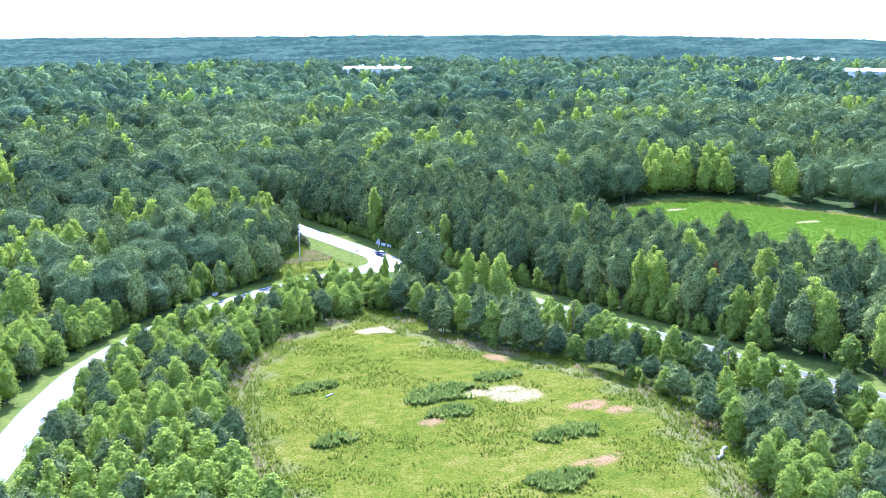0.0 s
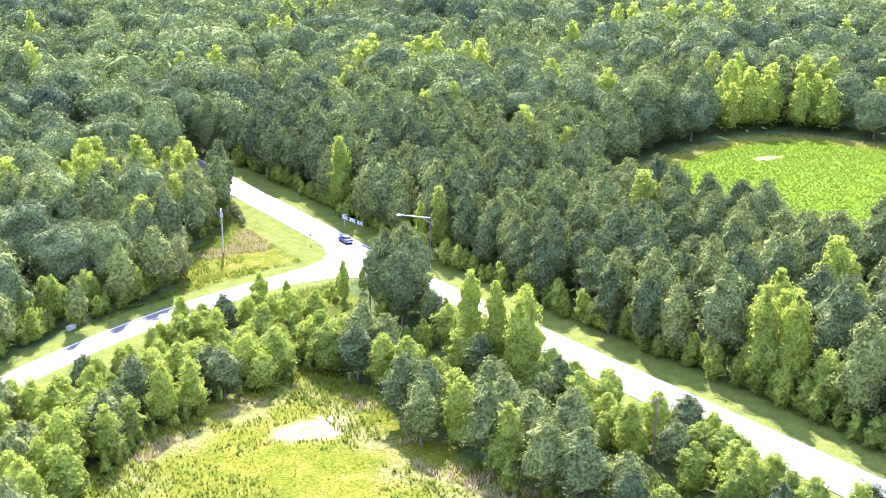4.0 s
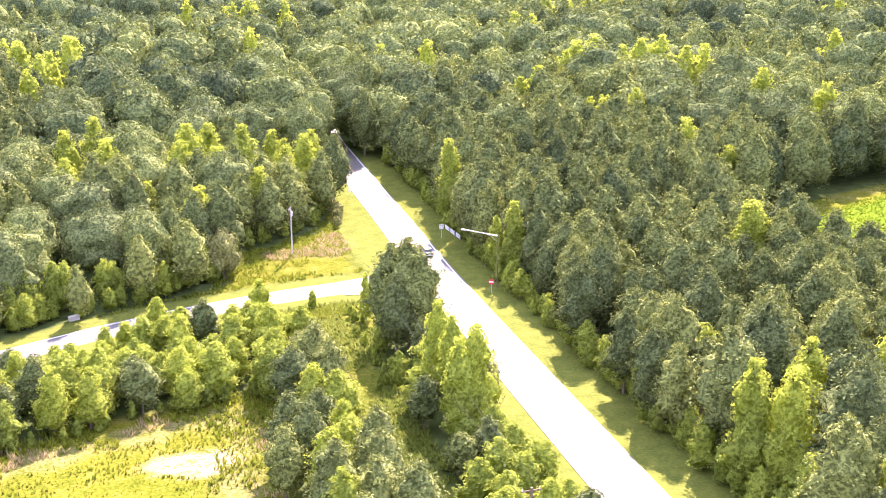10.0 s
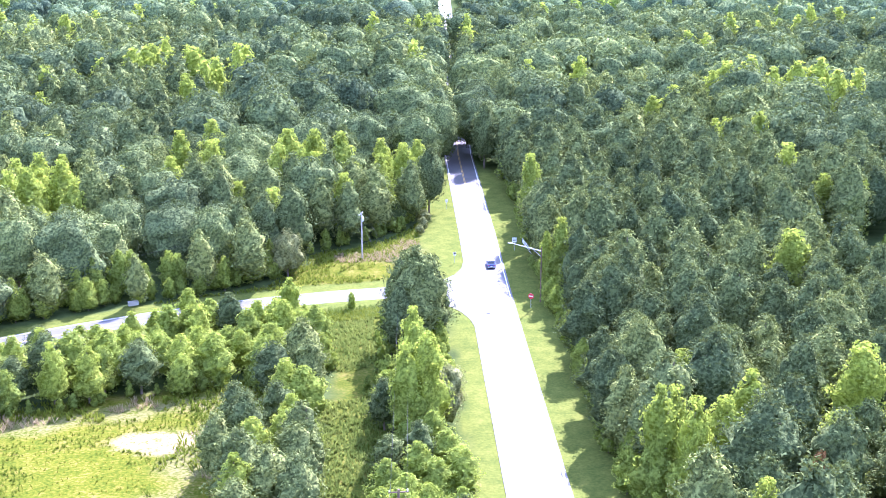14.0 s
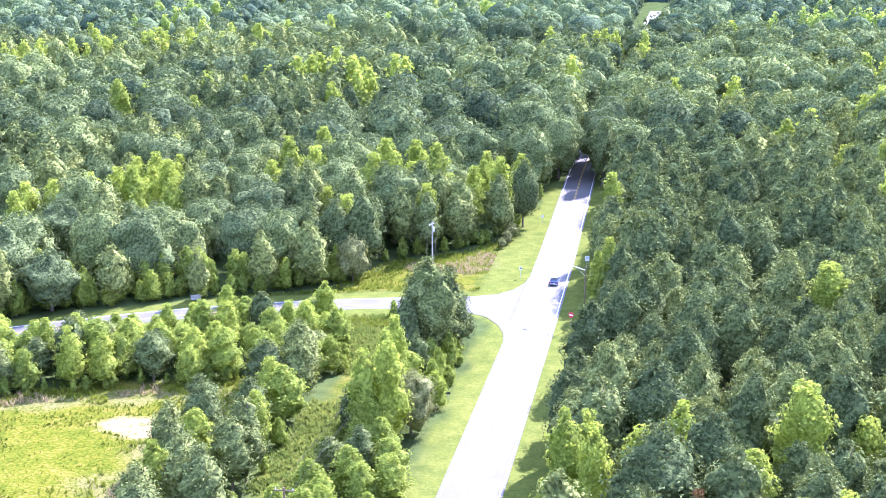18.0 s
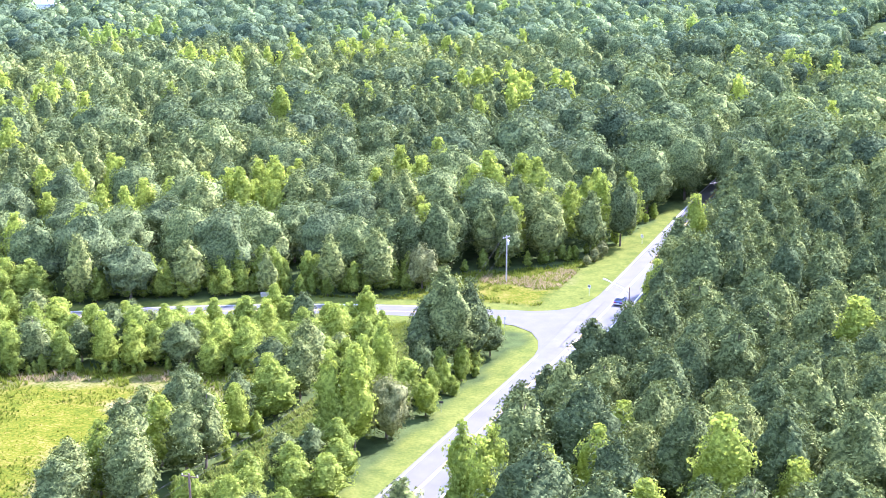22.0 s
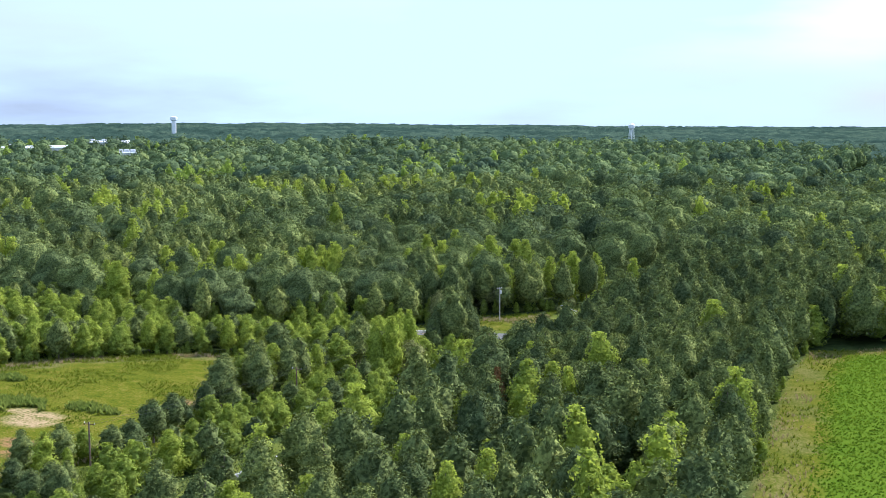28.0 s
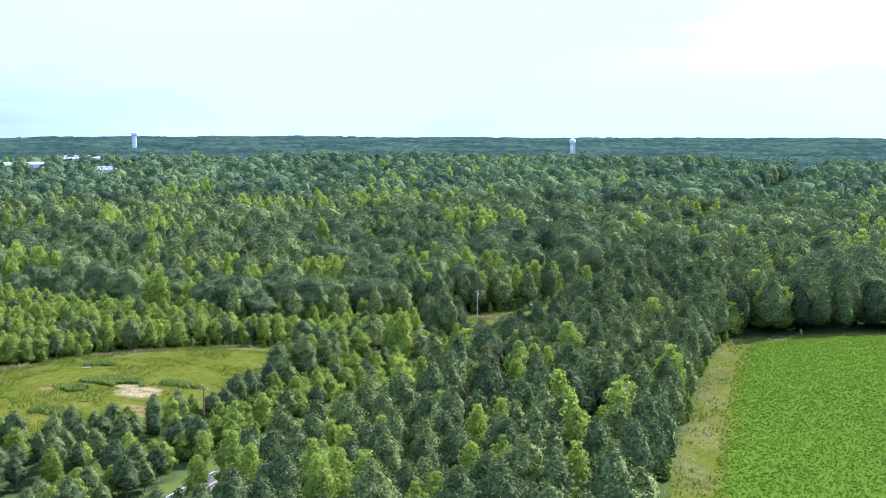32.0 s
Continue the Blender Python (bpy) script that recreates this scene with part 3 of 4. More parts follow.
KINDS = ("pine", "poplar", "oak", "young")
SOUTH_TREES = [  # trees that stand out south of the junction: kind, place, height, spread
    ("pine", -11.2, -40.6, 19.5, 1.35), ("pine", -9, -36, 16.5, 1.2), ("pine", -13.5, -36.5, 17.5, 1.25), ("pine", -14, -44, 14, 1.1),
    ("poplar", -12.5, -64, 16, 0.95), ("poplar", -12, -71, 16, 0.9), ("poplar", -10.6, -78.1, 16.5, 1.15), ("poplar", -13.4, -80, 15.5, 1),
    ("grey", -8.4, -71.5, 10, 1), ("poplar", 16.2, -104.2, 18, 1), ("poplar", 18.5, -100.5, 16.5, 0.95), ("poplar", 19.5, -107, 17.5, 1),
    ("dead", 31, -116.4, 14.5, 0.6), ("poplar", 45.9, -118.2, 16.5, 0.9), ("young", -9.1, -19.8, 5.6, 0.8), ("young", -15, -22.8, 8.5, 0.75),
    ("young", -7.6, -42.5, 7.5, 1.1), ("young", -10, -46.5, 7, 1.2), ("young", -7.4, -37.2, 6, 1.2), ("young", -15.6, -39.6, 7, 1.2), ("young", -9.6, -31.8, 5.5, 1.2),
    ("young", -8.2, -49.5, 6.5, 1.2), ("pine", -11.5, -50.5, 9, 1.4), ("young", -8.2, -54.5, 6, 1.2),
]
JUNCTION_TREES = [  # round the junction
    ("poplar", 16, 37.6, 19.7, 1), ("pine", -42.1, 14.9, 16.7, 1.3), ("grey", -37, 10, 10, 0.9), ("oak", -52, 8, 15.5, 0.95),
    ("poplar", 14.9, -2, 12.5, 0.85), ("pine", -6.5, 62, 17, 1.2), ("pine", 16.5, 8, 17, 1.2), ("pine", 66, 22, 20, 1.1),
    ("poplar", 17.2, -6.5, 16, 1.0),
]
NORTH_TREES = [  # further north, reaching over the road
    ("oak", -8.5, 99, 19, 1.1), ("oak", -67.1, 113.8, 22, 1.2), ("oak", -49.3, 134.8, 20, 1.2), ("poplar", 30.4, 185, 21, 1.2),
    ("oak", -2.2, 119, 19, 1.1), ("oak", 10.4, 126, 19, 1.1), ("oak", -3, 138, 20, 1.15), ("oak", 11.5, 146, 20, 1.2),
    ("pine", 10.6, 112, 19, 1.2),
]
FIXED = SOUTH_TREES + JUNCTION_TREES + NORTH_TREES


def plant():
    """Trees on a jittered lattice; the nearest as things, all others for the joined woods."""
    rng = np.random.default_rng(21)
    taken = [(x, y, 2.6) for _, x, y, _, _ in FIXED]
    near, rest = [], []
    gx, gy = np.meshgrid(np.arange(-900, 900, 3.6), np.arange(-266, 1150, 3.6))
    pts = np.stack([gx.ravel(), gy.ravel()], 1) + rng.uniform(-1.7, 1.7, (gx.size, 2))
    az = np.degrees(np.arctan2(pts[:, 0], pts[:, 1] + 260))
    dist = np.hypot(pts[:, 0], pts[:, 1] + 260)
    keep = (np.abs(az) < 58) & (dist < 1150) | (np.abs(pts[:, 0]) < 190) & (dist < 240)
    pts = pts[keep & ~open_ground(pts[:, 0], pts[:, 1])]
    pts = pts[np.argsort(rng.uniform(size=len(pts)))]
    north = line_dist(SIDE, pts[:, 0], pts[:, 1])[1] < 0
    cell, grid = 16.0, {}
    for x, y, r in taken:
        grid.setdefault((int(x // cell), int(y // cell)), []).append((x, y, r * 2))
    oaks, others = [], []
    for (x, y), up in zip(pts.tolist(), north.tolist()):
        share, gap, high = zone(x, y, up)
        if rng.uniform() < share[2] * min(1.0, 40.0 / (gap * 1.62) ** 2):
            oaks.append((x, y, "oak", gap * 1.62, high))
        elif rng.uniform() < (1 - share[2]) * (1.3 if share[2] < 0.5 else 0.7):
            s = np.array([share[0], share[1], share[3]])
            k = int(rng.choice(3, p=s / s.sum()))
            others.append((x, y, ("pine", "poplar", "young")[k], gap * (1.0, 1.05, 0.85)[k], high))
    for x, y, kind, gap, high in oaks + others:
        far = math.hypot(x, y + 240)
        gap = gap * (1.0 if far < 700 else 1.15)
        i, j = int(x // cell), int(y // cell)
        clear = True
        for a in (-1, 0, 1):
            for b in (-1, 0, 1):
                for px, py, pg in grid.get((i + a, j + b), ()):
                    if (px - x) ** 2 + (py - y) ** 2 < (0.5 * (gap + pg)) ** 2 * 0.80:
                        clear = False
                        break
                if not clear:
                    break
            if not clear:
                break
        if not clear:
            continue
        h = high * (rng.uniform(0.76, 1.16) if kind != "oak" else rng.uniform(0.68, 1.14)) * {"pine": 1.0, "poplar": 1.0, "oak": 1.06, "young": 0.62 if high > 12 else 0.88}[kind]
        wide = rng.uniform(0.92, 1.2) * {"pine": 1.24 + 0.10 * max(0.0, gap - 5.6), "poplar": 1.30, "oak": 1.10, "young": 1.25}[kind] * (1.0 if h > 15 else 1.0 + (15 - h) * 0.045)
        reach = h * wide * {"pine": 0.14, "poplar": 0.16, "oak": 0.31, "young": 0.19}[kind] - 1.6
        if reach > 0 and not (y > 108 and abs(x - 6) < 25) and bool(open_ground(np.array([x + reach, x - reach, x, x]), np.array([y, y, y + reach, y - reach])).any()):
            if kind != "oak":
                continue
            kind, wide, h = "pine", 1.1, h * 0.85
        grid.setdefault((i, j), []).append((x, y, gap))
        (near if far < 340 else rest).append((kind, x, y, h, wide, far))
    return near, rest


NEAR, REST = plant()
for kind, x, y, h, wide in FIXED:
    tree(kind, x, y, h, wide)
CAP = {"pine": 300, "poplar": 190, "oak": 130, "young": 130}
NEAR.sort(key=lambda q: q[5] - 25 * (edge_dist(FIELD_W, q[1], q[2]) > -12) + 150 * (q[2] < -125))
count = {k: 0 for k in CAP}
for q in NEAR:
    if count[q[0]] < CAP[q[0]]:
        count[q[0]] += 1
        tree(*q[:5], group=NAMES[q[0]][0] + "s beside the roads and fields")
    else:
        REST.append(q)


def edge_shrubs():
    rng = np.random.default_rng(77)
    n = 0
    while n < 110:
        x, y = rng.uniform(-130, 100), rng.uniform(-175, 100)
        ew, ee = float(edge_dist(FIELD_W, x, y)), float(edge_dist(FIELD_E, x, y))
        es, ec = float(edge_dist(STRIP, x, y)), float(edge_dist(CLEARING, x, y))
        dm = abs(x - float(road_x(y))) - MAIN_HALF
        by_road = (6.3 < dm < 9.6) if x > 3 else (5.2 < dm < 7.0 and y < -18)
        if not (-3.4 < ew < -0.6 or -3.2 < ee < 0.2 or -1.5 < es < 0.3 or (-2.5 < ec < 0 and y > 5) or by_road):
            continue
        if dm < 4.5 or float(line_dist(SIDE, x, y)[0]) < 8.5:
            continue
        n += 1
        tree("shrub", x, y, rng.uniform(2.0, 5.2), rng.uniform(1.2, 1.7), "shrubs at the edge of the woods")


edge_shrubs()


def hedge(line, step, high, seed):
    """Bushy growth that closes the woods' edge along a line of points."""
    rng = np.random.default_rng(seed)
    for x, y in resample(line, step):
        x, y = x + rng.uniform(-1.2, 1.2), y + rng.uniform(-1.2, 1.2)
        tree("shrub", x, y, rng.uniform(*high), rng.uniform(1.1, 1.5), "shrubs at the edge of the woods")


hedge([(float(road_x(y)) + MAIN_HALF + 7.9, y) for y in (-150, -90, -30, 40, 104)], 3.6, (3.5, 7.5), 3)
hedge([(-39, -54), (-50, -57), (-62, -61), (-76, -70), (-92, -87), (-106, -104)], 3.6, (1.6, 3.6), 4)
hedge([(-37, 10), (-46, 2), (-62, -5.5), (-80, -15), (-96, -27), (-112, -40)], 3.0, (4.0, 7.5), 5)
hedge([(-39, 14), (-48, 6), (-64, -1.5), (-82, -11), (-98, -23)], 3.6, (6.0, 10.0), 8)
hedge([(-6.0, 96), (-8.0, 70), (-11, 52), (-17, 40), (-25, 33), (-35, 25)], 3.6, (2.5, 5.5), 6)


hedge([(-13, -17), (-19, -20), (-14, -24), (-20, -28), (-15, -32), (-21, -36), (-16, -42), (-19, -50), (-18, -60)], 2.6, (0.9, 2.4), 9)


def woods(name, label, items, around, rings, leaves, leaf_scale, mats=LEAF_STUFF):
    """Joined woods of one kind: real crowns in one mesh each kind."""
    for kind in KINDS:
        mine = [q for q in items if q[0] == kind]
        if not mine:
            continue
        more = 1.35 if kind == "oak" else 1.0
        pro = [crown_arrays(kind, np.random.default_rng(900 + i), int(around * more), int(rings * (1 + more) / 2), int(leaves * more * more), SPEC[kind][3] * leaf_scale) for i in range(8)]
        rng = np.random.default_rng(55)
        V, F, T, base = [], [], [], 0
        for _, x, y, h, wide, _ in mine:
            v, f = pro[int(rng.integers(8))]
            a = rng.uniform(0, 6.28)
            ca, sa = math.cos(a) * h * wide, math.sin(a) * h * wide
            z = gz(x, y)
            V.append(np.stack([v[:, 0] * ca - v[:, 1] * sa + x, v[:, 0] * sa + v[:, 1] * ca + y, v[:, 2] * h + z], 1))
            F.append(f + base)
            T.append(np.full(len(v), min(1.0, max(0.0, 0.5 + 0.26 * patch(x * 0.45, y * 0.45, 5.0) + rng.uniform(-0.42, 0.42)))))
            base += len(v)
        V, F, T = np.concatenate(V), np.concatenate(F), np.concatenate(T)
        me = bpy.data.meshes.new(name)
        me.vertices.add(len(V))
        me.vertices.foreach_set("co", V.ravel().astype(np.float32))
        me.loops.add(len(F) * 3)
        me.loops.foreach_set("vertex_index", F.ravel().astype(np.int32))
        me.polygons.add(len(F))
        me.polygons.foreach_set("loop_start", (np.arange(len(F)) * 3).astype(np.int32))
        me.polygons.foreach_set("use_smooth", np.ones(len(F), bool))
        me.update(calc_edges=True)
        a = me.attributes.new("tint", "FLOAT", "POINT")
        a.data.foreach_set("value", T.astype(np.float32))
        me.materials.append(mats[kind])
        tagged(new(name + "_" + NAMES[kind][0].split("_")[0] + "s", me), label + " of " + NAMES[kind][0].replace("_", " ") + "s", "woods", "", "stuff")


mid = [q for q in REST if q[5] < 430]
far1 = [q for q in REST if 430 <= q[5] < 640]
far2 = [q for q in REST if q[5] >= 640]
woods("near_woods", "dense woods beside the roads", [q for q in mid if q[5] < 330 and q[2] > -150], 11, 9, 1900, 1.22)
woods("woods", "dense woods behind the roads", [q for q in mid if q[5] >= 330 or q[2] <= -150], 10, 8, 850, 1.6)
woods("far_woods", "dense far woods", far1, 9, 7, 250, 2.5)
woods("distant_woods", "distant woods", far2, 8, 6, 70, 3.6, LEAF_HAZE_TINT)


def canopy():
    """Closed canopy beyond the woods that have single trees, out to the horizon."""
    rng = np.random.default_rng(5)
    radii = [1050.0]
    while radii[-1] < 4600:
        radii.append(radii[-1] * 1.0065)
    angles = np.radians(np.arange(-72, 72, 0.24))
    rr, aa = np.meshgrid(radii, angles, indexing="ij")
    rr = rr * (1 + rng.uniform(-0.0025, 0.0025, rr.shape))
    aa = aa + np.radians(rng.uniform(-0.1, 0.1, aa.shape))
    x, y = rr * np.sin(aa), rr * np.cos(aa) - 260
    z = ground_z(x, y) + 11 + rng.uniform(-3.2, 3.2, x.shape) + 2.2 * np.sin(x / 61 + 2 * np.sin(y / 83)) * np.sin(y / 47)
    z[0] = z[0] - 12
    n, k = x.shape
    i = np.arange(n * k).reshape(n, k)
    f = np.stack([i[:-1, :-1], i[:-1, 1:], i[1:, 1:], i[1:, :-1]], -1).reshape(-1, 4)
    me = mesh_of("distant_canopy", np.stack([x.ravel(), y.ravel(), z.ravel()], 1), f, CANOPY_HAZE_SHADE)
    me.polygons.foreach_set("use_smooth", np.ones(len(me.polygons), bool))
    t = me.attributes.new("tint", "FLOAT", "POINT")
    t.data.foreach_set("value", np.clip(0.5 + 0.3 * np.sin(x / 37 + 3 * np.sin(y / 53)) + rng.uniform(-0.35, 0.35, x.shape), 0, 1).ravel().astype(np.float32))
    tagged(new("backdrop_woods", me), "unbroken canopy of woods stretching to the horizon, coloured dark blue-green for haze and shade", "backdrop", "", "structure")


canopy()
# ---------------------------------------------------------------- grass, weeds and scrub in the open ground


def tufts(name, label, place, box_xy, n, high, mat, seed, clump=0.0, wide=0.35):
    """Clumps of blades: crossing slim leaves, joined into one mesh."""
    rng = np.random.default_rng(seed)
    x, y = rng.uniform(box_xy[0], box_xy[1], n), rng.uniform(box_xy[2], box_xy[3], n)
    keep = place(x, y)
    if clump:
        w = 0
        for k in range(14):
            a, length = 2.4 * k + seed, 4.0 + 2.6 * k
            w = w + np.sin((x * math.cos(a) + y * math.sin(a)) * 6.28 / length + 1.9 * k * seed) * (0.35 + 0.03 * k)
        keep &= w > clump
    x, y = x[keep], y[keep]
    n = len(x)
    z = ground_z(x, y)
    h = rng.uniform(high[0], high[1], n)
    V, F = [], []
    for k in range(4):
        a = rng.uniform(0, 6.28, n)
        lean = rng.uniform(0.15, 0.55, n) * h
        w = wide * h * rng.uniform(0.7, 1.3, n)
        dx, dy = np.cos(a), np.sin(a)
        p = np.stack([np.stack([x - dy * w, y + dx * w, z - 0.03], 1), np.stack([x + dy * w, y - dx * w, z - 0.03], 1),
                      np.stack([x + dx * lean + dy * w * 0.35, y + dy * lean - dx * w * 0.35, z + h * 0.72], 1),
                      np.stack([x + dx * lean * 1.6, y + dy * lean * 1.6, z + h], 1)], 1)
        V.append(p.reshape(-1, 3))
        b = 4 * n * k + 4 * np.arange(n)[:, None]
        F.append(np.concatenate([b + np.array([0, 1, 2]), b + np.array([0, 2, 3])]))
    me = mesh_of(name, np.concatenate(V), np.concatenate(F), mat)
    return tagged(new(name, me), label, "grass", "", "stuff")


def grass_mat(name, dark, light):
    m = Mat(name, 0.8)
    m.bsdf.inputs["Specular IOR Level"].default_value = 0.0
    col = m.mix(0.5, m.ramp(m.island(), [(0.0, dark), (1.0, light)]), m.ramp(m.noise(0.12, 3), [(0.35, dark), (0.65, light)]))
    m.base(col)
    tr, mixer = m.n.new("ShaderNodeBsdfTranslucent"), m.n.new("ShaderNodeMixShader")
    m.l.new(col, tr.inputs["Color"])
    mixer.inputs["Fac"].default_value = 0.45
    m.l.new(m.bsdf.outputs["BSDF"], mixer.inputs[1])
    m.l.new(tr.outputs["BSDF"], mixer.inputs[2])
    m.l.new(mixer.outputs["Shader"], m.out.inputs["Surface"])
    return m.mat


G_LUSH = grass_mat("lush_weeds", (0.135, 0.225, 0.013), (0.205, 0.285, 0.022))
G_FIELD = grass_mat("field_grass", (0.070, 0.096, 0.006), (0.165, 0.168, 0.014))
G_WEED = grass_mat("tall_weeds", (0.095, 0.140, 0.012), (0.235, 0.262, 0.026))
G_STRAW = grass_mat("dry_stalks", (0.260, 0.205, 0.100), (0.420, 0.335, 0.180))
G_STRIP = grass_mat("strip_weeds", (0.120, 0.172, 0.028), (0.250, 0.290, 0.056))


def bare(x, y):
    return (spots(x, y, SANDS, 0.06) > 0.15) | (spots(x, y, CLAYS, 0.14) > 0.4)


tufts("field_grass", "short yellow-green grass on the mound", lambda x, y: (edge_dist(FIELD_W, x, y) > 5) & ~bare(x, y), (-138, -30, -262, -56), 24000,
      (0.08, 0.22), G_FIELD, 1)
tufts("weed_patches", "clumps of taller green weeds in the rough field", lambda x, y: (edge_dist(FIELD_W, x, y) > 2.5) & ~bare(x, y), (-138, -30, -262, -56),
      44000, (0.15, 0.5), G_WEED, 2, 0.35, 0.3)
tufts("rim_weeds", "tall green and straw-coloured weeds along the field edge", lambda x, y: (edge_dist(FIELD_W, x, y) > -6) & (edge_dist(FIELD_W, x, y) < 6),
      (-140, -28, -262, -48), 44000, (0.4, 1.0), G_WEED, 3, -0.3, 0.15)
tufts("dry_stalks", "dry brown stalks along the field edge", lambda x, y: (np.abs(edge_dist(FIELD_W, x, y) + 0.5) < 3.0), (-140, -28, -262, -50), 44000,
      (0.5, 1.1), G_STRAW, 4, 0.1, 0.08)
tufts("lush_field", "dense vivid green weeds covering the eastern field", lambda x, y: (edge_dist(FIELD_E, x, y) > 8.5) & ~bare(x, y), (70, 210, -215, 54), 70000,
      (0.14, 0.40), G_LUSH, 5, 0.0, 0.8)
tufts("weed_thickets", "thickets of dark green weeds round the bare sand", lambda x, y: (spots(x, y, [(-68, -139, 9, 4.5), (-52, -134, 6, 2.4), (-74, -150, 5, 3), (-100, -150, 4, 2.5),
      (-88, -118, 5, 2.5), (-62, -172, 7, 3), (-78, -190, 6, 4)], 0.12) > 0.2) & ~bare(x, y), (-112, -40, -200, -105), 26000, (0.5, 1.3), G_STRIP, 15, 0.0, 0.3)
tufts("field_margin_weeds", "patchy weeds and dry stalks on the field margin", lambda x, y: (edge_dist(FIELD_E, x, y) > 0) & (edge_dist(FIELD_E, x, y) < 9),
      (66, 204, -215, 54), 17000, (0.3, 0.9), G_STRAW, 6, 0.35, 0.12)
tufts("margin_grass", "green weeds on the field margin", lambda x, y: (edge_dist(FIELD_E, x, y) > 0) & (edge_dist(FIELD_E, x, y) < 9), (66, 204, -215, 54), 20000,
      (0.3, 0.8), G_WEED, 7, -0.2, 0.2)
tufts("strip_weeds", "knee-high weeds under the overhead cables", lambda x, y: (edge_dist(STRIP, x, y) > -1.5), (-36, -10, -200, -11), 26000, (0.25, 0.8), G_STRIP, 8,
      -0.6, 0.22)
tufts("roadside_weeds", "bright knee-high weeds between the side road and the young trees", lambda x, y: (line_dist(SIDE, x, y)[1] > 0) & (line_dist(SIDE, x, y)[0] > 9.5) & (line_dist(SIDE, x, y)[0] < 15.5) & (x < -17),
      (-88, -16, -52, -5), 20000, (0.3, 0.9), G_WEED, 12, -0.6, 0.22)
tufts("clearing_weeds", "tall grass and weeds round the utility pole",
      lambda x, y: (edge_dist(CLEARING, x, y) > -1) & (np.abs(x - road_x(y)) > 13.5) & (line_dist(SIDE, x, y)[0] > 9), (-62, -2, -8, 100), 20000, (0.25, 0.65), G_WEED, 9, -0.4, 0.22)
tufts("clearing_stalks", "dry reddish stalks in the clearing", lambda x, y: (spots(x, y, [(-18, 23, 9, 3.5), (-12, 30, 4, 5)], 0.3) > 0.3) & (np.abs(x - road_x(y)) > 13.5), (-34, -2, 10, 42), 4200,
      (0.3, 0.8), G_STRAW, 10, 0.0, 0.10)

# ---------------------------------------------------------------- things beside the roads


def utility_pole(x, y, h, turn, transformer=True, wood=PALE_WOOD):
    p = thing("utility_pole", (x, y, gz(x, y)), ("weathered" if wood is PALE_WOOD else "dark brown") + " wooden utility pole with a crossarm" + (" and a grey transformer" if transformer else ""), "pole", "utility poles", turn)
    part("shaft", tube(bmesh.new(), (0, 0, -0.6), (0, 0, h), 0.19, 0.13, 12), wood, p)
    part("crossarm", box(bmesh.new(), (2.3, 0.11, 0.13), (0, 0.17, h - 0.45), None, 0.015), wood, p)
    for dx in (-1.0, 0.0, 1.0):
        bm = tube(bmesh.new(), (dx, 0.17, h - 0.39), (dx, 0.17, h - 0.20), 0.05, 0.035, 8)
        tube(bm, (dx, 0.17, h - 0.20), (dx, 0.17, h - 0.12), 0.06, 0.03, 8)
        part("insulator", bm, WHITE, p, "pale ceramic insulator")
    if transformer:
        bm = tube(bmesh.new(), (0.42, 0, h - 2.1), (0.42, 0, h - 1.15), 0.28, 0.28, 14)
        tube(bm, (0.42, 0, h - 1.15), (0.42, 0, h - 1.05), 0.28, 0.12, 14)
        t = part("transformer", bm, STEEL, p, "light grey transformer can")
        part("bushing", tube(bmesh.new(), (0.42, 0, h - 1.05), (0.42, 0, h - 0.8), 0.05, 0.03, 8), WHITE, t)
    return p


def cable(points, r=0.014, label="thin black overhead cable between poles", sag=0.9):
    bm = bmesh.new()
    for a, b in zip(points, points[1:]):
        a, b = Vector(a), Vector(b)
        q = [a.lerp(b, i / 8) - Vector((0, 0, sag * 4 * (i / 8) * (1 - i / 8))) for i in range(9)]
        for u, v in zip(q, q[1:]):
            tube(bm, u, v, r, r, 5)
    ob = part("overhead_cable", bm, WIRE)
    return tagged(ob, label, "cable", "overhead cables")


utility_pole(-22.0, 22.0, 10.5, 70)
STRIP_POLES = [(-13.4, -30.5), (-14.6, -114.0), (-20.6, -172.0)]
for x, y in STRIP_POLES:
    utility_pole(x, y, 10.0, 4, False, POLE_BROWN)
tops = [(-22.0, 22.0, gz(-22, 22) + 10.2)] + [(x, y, gz(x, y) + 9.7) for x, y in STRIP_POLES]
for o in (-0.9, 0.9):
    cable([(x + o, y, z) for x, y, z in tops])
cable([(-22, 22, 10.2), (-58, 3, gz(-58, 3) + 8.5), (-110, -38, gz(-110, -38) + 9)], 0.014)
cable([(-22, 22, 9.4), (-36, 16, 0.2)], 0.012, "taut guy wire of the utility pole", 0.0)
utility_pole(84.9, 42.0, 11.0, 60, False)


def street_lamp(x, y, h, reach, turn):
    p = thing("street_lamp", (x, y, gz(x, y)), "wooden street lamp pole with long pale metal arm", "street lamp", "", turn)
    part("pole", tube(bmesh.new(), (0, 0, -0.5), (0, 0, h + 0.4), 0.13, 0.09, 12), POLE_BROWN, p)
    arm = part("arm", tube(bmesh.new(), (0, 0, h - 0.35), (reach - 0.7, 0, h + 0.25), 0.09, 0.06, 10), STEEL, p, "pale metal arm")
    part("bracket", tube(bmesh.new(), (0, 0, h - 1.5), (2.0, 0, h - 0.2), 0.03, 0.03, 6), STEEL, arm)
    head = part("lamp_head", box(bmesh.new(), (0.95, 0.36, 0.18), (reach - 0.3, 0, h + 0.26), None, 0.05), STEEL, p, "grey lamp head")
    part("lens", box(bmesh.new(), (0.6, 0.26, 0.06), (reach - 0.25, 0, h + 0.15), None, 0.02), WHITE, head)


street_lamp(13.0, -9.7, 10.6, 7.1, 146)


